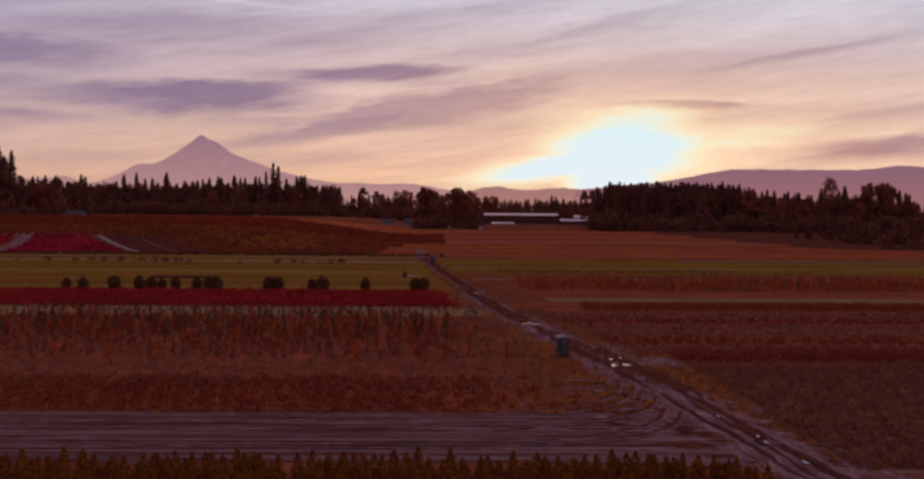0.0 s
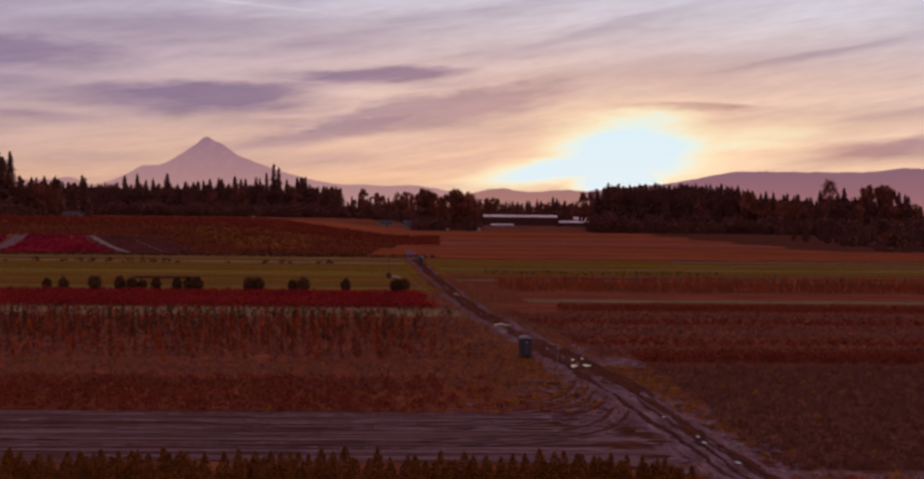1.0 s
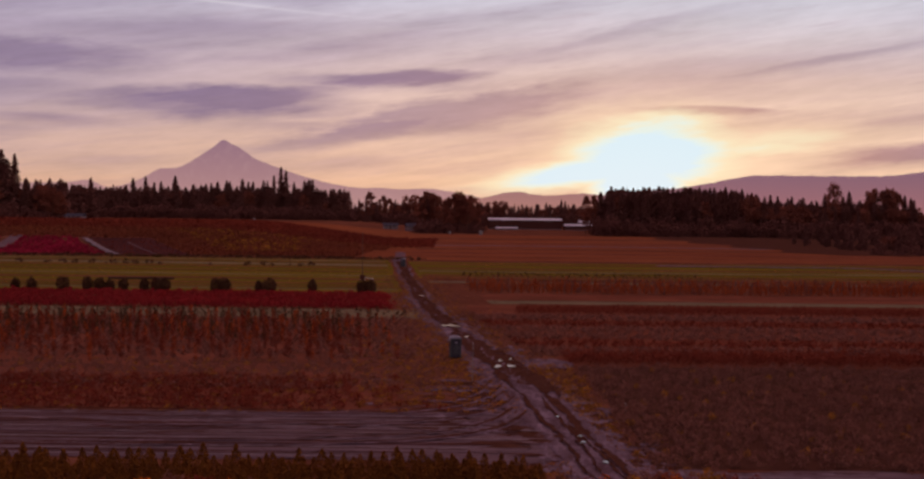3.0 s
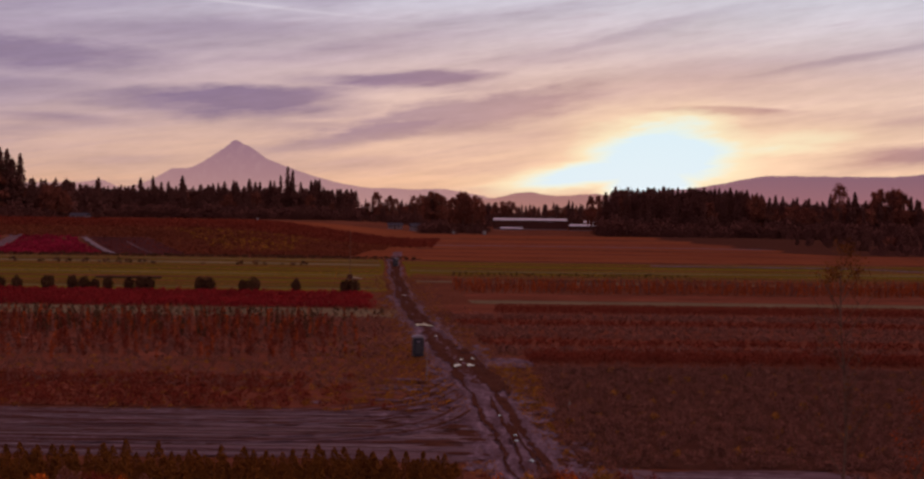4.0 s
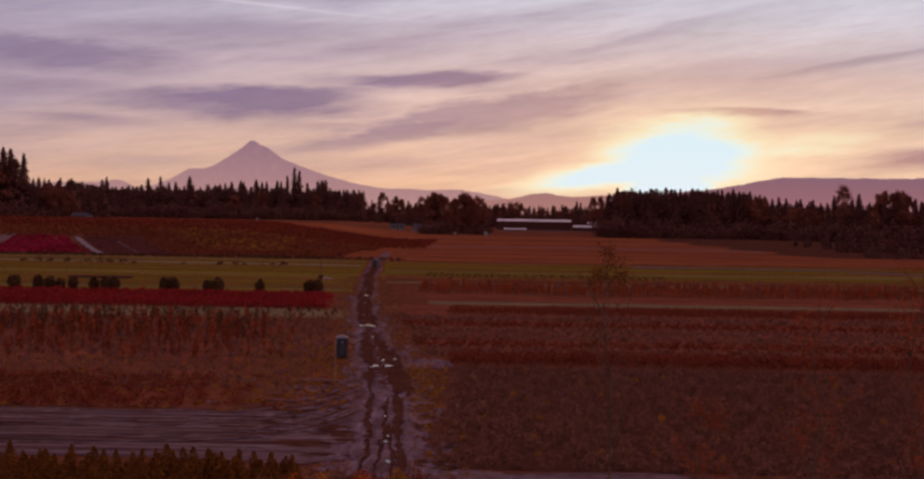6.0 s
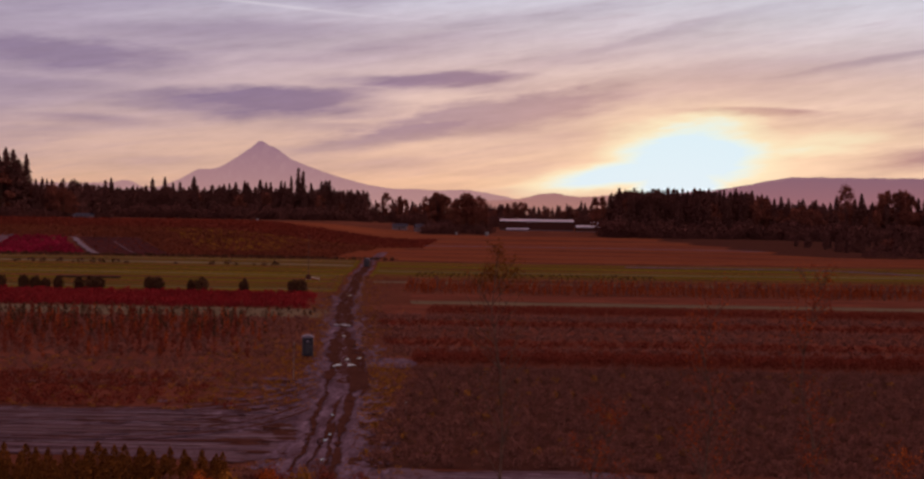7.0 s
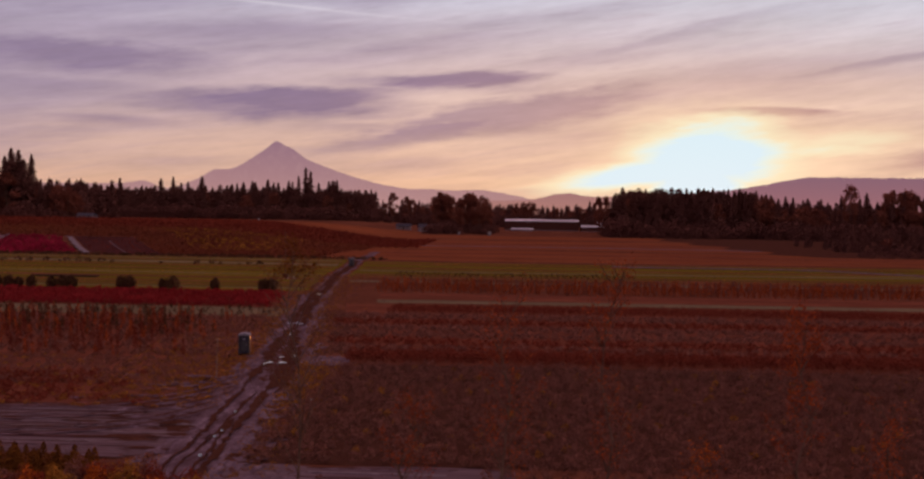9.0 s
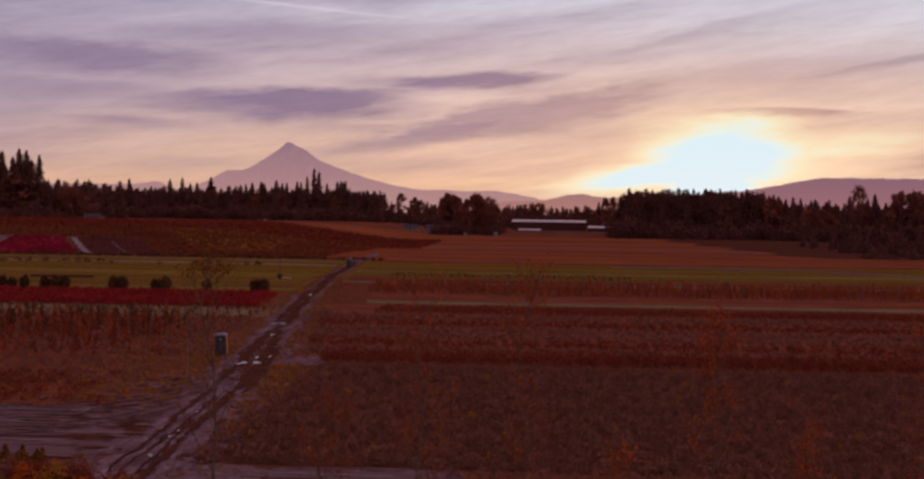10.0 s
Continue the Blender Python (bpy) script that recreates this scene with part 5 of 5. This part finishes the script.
def portable_toilet(x, y, turn, label):
    ob = thing("portable_toilet", x, y, float(lie(x, y)) + 0.02, label, "portable toilet", "portable toilets", turn)
    w = 0.57
    part("skid", box(box(bmesh.new(), -w - 0.05, -w + 0.12, -0.62, 0.62, 0, 0.12, 0.01), w - 0.12, w + 0.05, -0.62, 0.62, 0, 0.12, 0.01), M["plastic_dark"], ob)
    body = part("body", box(bmesh.new(), -w, w, -0.58, 0.58, 0.12, 2.08, 0.03), M["plastic"], ob)
    for sx in (-w, w):
        for k in range(4):
            part("wall_rib", box(bmesh.new(), sx - 0.02, sx + 0.02, -0.45 + 0.25 * k, -0.33 + 0.25 * k, 0.3, 1.75, 0.008), M["plastic"], body)
    door = part("door", box(bmesh.new(), -0.38, 0.38, -0.625, -0.585, 0.2, 1.98, 0.012), M["plastic_dark"], ob, "dark recessed door")
    part("door_panel", box(bmesh.new(), -0.27, 0.27, -0.645, -0.63, 0.4, 1.45, 0.006), M["plastic"], door)
    part("sign", box(bmesh.new(), -0.16, 0.16, -0.645, -0.63, 1.58, 1.78, 0.004), M["plastic_pale"], door, "small pale sign plate")
    part("latch", box(bmesh.new(), 0.27, 0.35, -0.67, -0.63, 1.05, 1.15, 0.004), M["plastic_pale"], door)
    bm = bmesh.new()
    prof = [(-0.64, 2.06), (-0.62, 2.13), (-0.40, 2.25), (0, 2.31), (0.40, 2.25), (0.62, 2.13), (0.64, 2.06)]
    ends = [[bm.verts.new((px, py, pz)) for px, pz in prof] for py in (-0.68, 0.66)]
    for k in range(6):
        bm.faces.new((ends[0][k], ends[0][k + 1], ends[1][k + 1], ends[1][k]))
    bm.faces.new(ends[0])
    bm.faces.new(list(reversed(ends[1])))
    bm.faces.new((ends[0][6], ends[0][0], ends[1][0], ends[1][6]))
    bmesh.ops.recalc_face_normals(bm, faces=bm.faces)
    part("roof", bm, M["plastic_pale"], ob, "pale domed translucent roof")
    part("vent_pipe", rod(bmesh.new(), (0.4, 0.45, 2.05), (0.4, 0.45, 2.5), 0.05, 0.05, 10), M["plastic_dark"], ob)
    return ob


portable_toilet(-9.6, 122.2, 8, "dark blue portable toilet with pale roof by the track")
portable_toilet(-23.5, 300.0, -12, "dark blue portable toilet on the meadow")


def marker_post(x, y, h, label):
    ob = thing("marker_post", x, y, float(lie(x, y)), label, "post", "", 0)
    part("post", rod(bmesh.new(), (0, 0, -0.1), (0.02, 0, h), 0.03, 0.025, 8), M["white"], ob)
    part("cap", rod(bmesh.new(), (0.02, 0, h), (0.02, 0, h + 0.05), 0.055, 0.03, 8), M["steel"], ob)
    return ob


marker_post(-8.0, 104.6, 3.5, "tall thin white marker post beside the track")
marker_post(3.4, 88.5, 0.9, "short pale stake at the shrub field's corner")


def well_mast(x, y):
    """A tall thin mast over a small pump stand."""
    ob = thing("pump_mast", x, y, float(lie(x, y)), "tall thin dark mast above a small irrigation pump", "mast")
    part("mast", rod(bmesh.new(), (0, 0, 0), (0, 0, 10.2), 0.09, 0.05, 8), M["bark"], ob)
    part("pump", box(bmesh.new(), -0.5, 0.5, -0.35, 0.35, 0.25, 1.2, 0.05), M["shade"], ob, "dark pump housing")
    for sx in (-0.45, 0.45):
        part("leg", box(bmesh.new(), sx - 0.05, sx + 0.05, -0.3, 0.3, 0, 0.28), M["steel"], ob)
    part("pipe", rod(bmesh.new(), (0.5, 0, 0.6), (2.4, 0.1, 0.35), 0.09, 0.09, 8), M["steel"], ob)
    return ob


well_mast(-29.2, 242.5)


def greenhouse(x, y, length, width, eave, ridge, label, turn=0.0):
    """A long film-covered greenhouse with bays, a pitched roof and end doors."""
    ob = thing("greenhouse", x, y, float(lie(x, y)), label, "greenhouse", "greenhouses at the field's end", turn)
    n = max(3, int(length / 6))
    d = width / 2
    for k in range(n):
        a, b = length * k / n + 0.04, length * (k + 1) / n - 0.04
        bm = bmesh.new()
        box(bm, a, b, -d, -d + 0.1, 0.4, eave, 0.0)
        part("wall_panel", bm, M["shade"], ob, "dark brown side panel")
        bm = bmesh.new()
        steps = 7
        rows = []
        for q in range(steps + 1):
            t = q / steps
            yy = -d + width * t
            zz = eave + (ridge - eave) * math.sin(math.pi * t) ** 0.8
            rows.append([bm.verts.new((xx, yy, zz)) for xx in (a, b)])
        for q in range(steps):
            bm.faces.new((rows[q][0], rows[q][1], rows[q + 1][1], rows[q + 1][0]))
        bmesh.ops.solidify(bm, geom=bm.faces[:], thickness=0.06)
        part("roof_panel", bm, M["film"], ob)
    part("base_wall", box(box(bmesh.new(), 0, length, -d - 0.03, -d + 0.13, 0, 0.42), 0, length, d - 0.13, d + 0.03, 0, eave), M["wall_paint"], ob)
    part("gable", box(bmesh.new(), -0.1, 0.03, -d, d, 0, eave), M["shade"], ob)
    part("gable", box(bmesh.new(), length - 0.03, length + 0.1, -d, d, 0, eave), M["shade"], ob)
    for k in range(n + 1):
        part("post", box(bmesh.new(), length * k / n - 0.06, length * k / n + 0.06, -d - 0.06, -d + 0.02, 0, eave), M["shade"], ob)
    return ob


greenhouse(10.7, 800, 50, 12, 6.2, 7.6, "long white film greenhouse with a bright roof")
greenhouse(62.0, 796, 27, 10, 2.9, 4.2, "low white film tunnel beside a grove")
greenhouse(73.0, 808, 15, 8, 5.0, 6.6, "short white film greenhouse behind a tunnel")
greenhouse(15.0, 780, 15, 6, 1.0, 1.9, "low pale film tunnel before the greenhouses")


def house(x, y, w, d, eave, ridge, label, turn=0.0):
    ob = thing("house", x, y, float(lie(x, y)), label, "house", "", turn)
    wall = part("wall", box(bmesh.new(), -w / 2, w / 2, -d / 2, d / 2, 0, eave), M["wall_paint"], ob)
    bm = bmesh.new()
    o = 0.4
    A = [bm.verts.new(v) for v in ((-w / 2 - o, -d / 2 - o, eave), (w / 2 + o, -d / 2 - o, eave), (w / 2 + o, 0, ridge), (-w / 2 - o, 0, ridge), (w / 2 + o, d / 2 + o, eave), (-w / 2 - o, d / 2 + o, eave))]
    bm.faces.new((A[0], A[1], A[2], A[3]))
    bm.faces.new((A[3], A[2], A[4], A[5]))
    bm.faces.new((A[1], A[4], A[2]))
    bm.faces.new((A[0], A[3], A[5]))
    bm.faces.new((A[0], A[5], A[4], A[1]))
    bmesh.ops.recalc_face_normals(bm, faces=bm.faces)
    part("roof", bm, M["shingle"], ob)
    for k in (-1, 1):
        win = part("window", box(bmesh.new(), k * w * 0.27 - 0.7, k * w * 0.27 + 0.7, -d / 2 - 0.06, -d / 2 - 0.003, 1.0, 2.2), M["white"], ob)
        part("pane", box(bmesh.new(), k * w * 0.27 - 0.6, k * w * 0.27 + 0.6, -d / 2 - 0.075, -d / 2 - 0.064, 1.1, 2.1), M["window"], win)
    part("door", box(bmesh.new(), -0.5, 0.5, -d / 2 - 0.05, -d / 2 - 0.003, 0.05, 2.1), M["wood"], ob)
    return ob


house(-36.0, 727, 12, 8, 2.8, 4.8, "low grey farmhouse with pale roof before trees", 12)
house(-211.0, 618, 9, 6, 2.0, 3.4, "low shed with pale blue-grey roof before firs", -6)
house(-52.0, 735, 9, 6, 2.4, 3.9, "small grey shed beside tall trees", 0)


def tank(x, y, s):
    ob = thing("water_tank", x, y, float(lie(x, y)), "small white plastic water tank on the field's edge", "tank", "white tanks")
    part("body", rod(bmesh.new(), (0, 0, 0), (0, 0, 1.5 * s), 0.8 * s, 0.8 * s, 14), M["white"], ob)
    part("lid", rod(bmesh.new(), (0, 0, 1.5 * s), (0, 0, 1.8 * s), 0.8 * s, 0.25 * s, 14), M["white"], ob)
    return ob


tank(-114.0, 600.0, 0.9)
tank(3.3, 670.0, 1.3)
tank(-14.5, 678.0, 0.9)


def pallet_stack(x, y, length):
    """A long low stack of timber."""
    ob = thing("timber_stack", x, y, float(lie(x, y)), "long low stack of dark timber in the meadow", "stack")
    for k in range(3):
        part("beam", box(bmesh.new(), -length / 2, length / 2, k * 0.55 - 0.8, k * 0.55 - 0.3, 0.12, 0.38 + 0.06 * (k % 2), 0.04), M["wood"], ob)
    for k in range(3):
        part("bearer", box(bmesh.new(), -length / 2 + 1 + k * (length - 2) / 2 - 0.1, -length / 2 + 1 + k * (length - 2) / 2 + 0.1, -0.9, 0.9, 0, 0.12), M["wood"], ob)
    return ob


pallet_stack(-73.8, 238.0, 13.0)
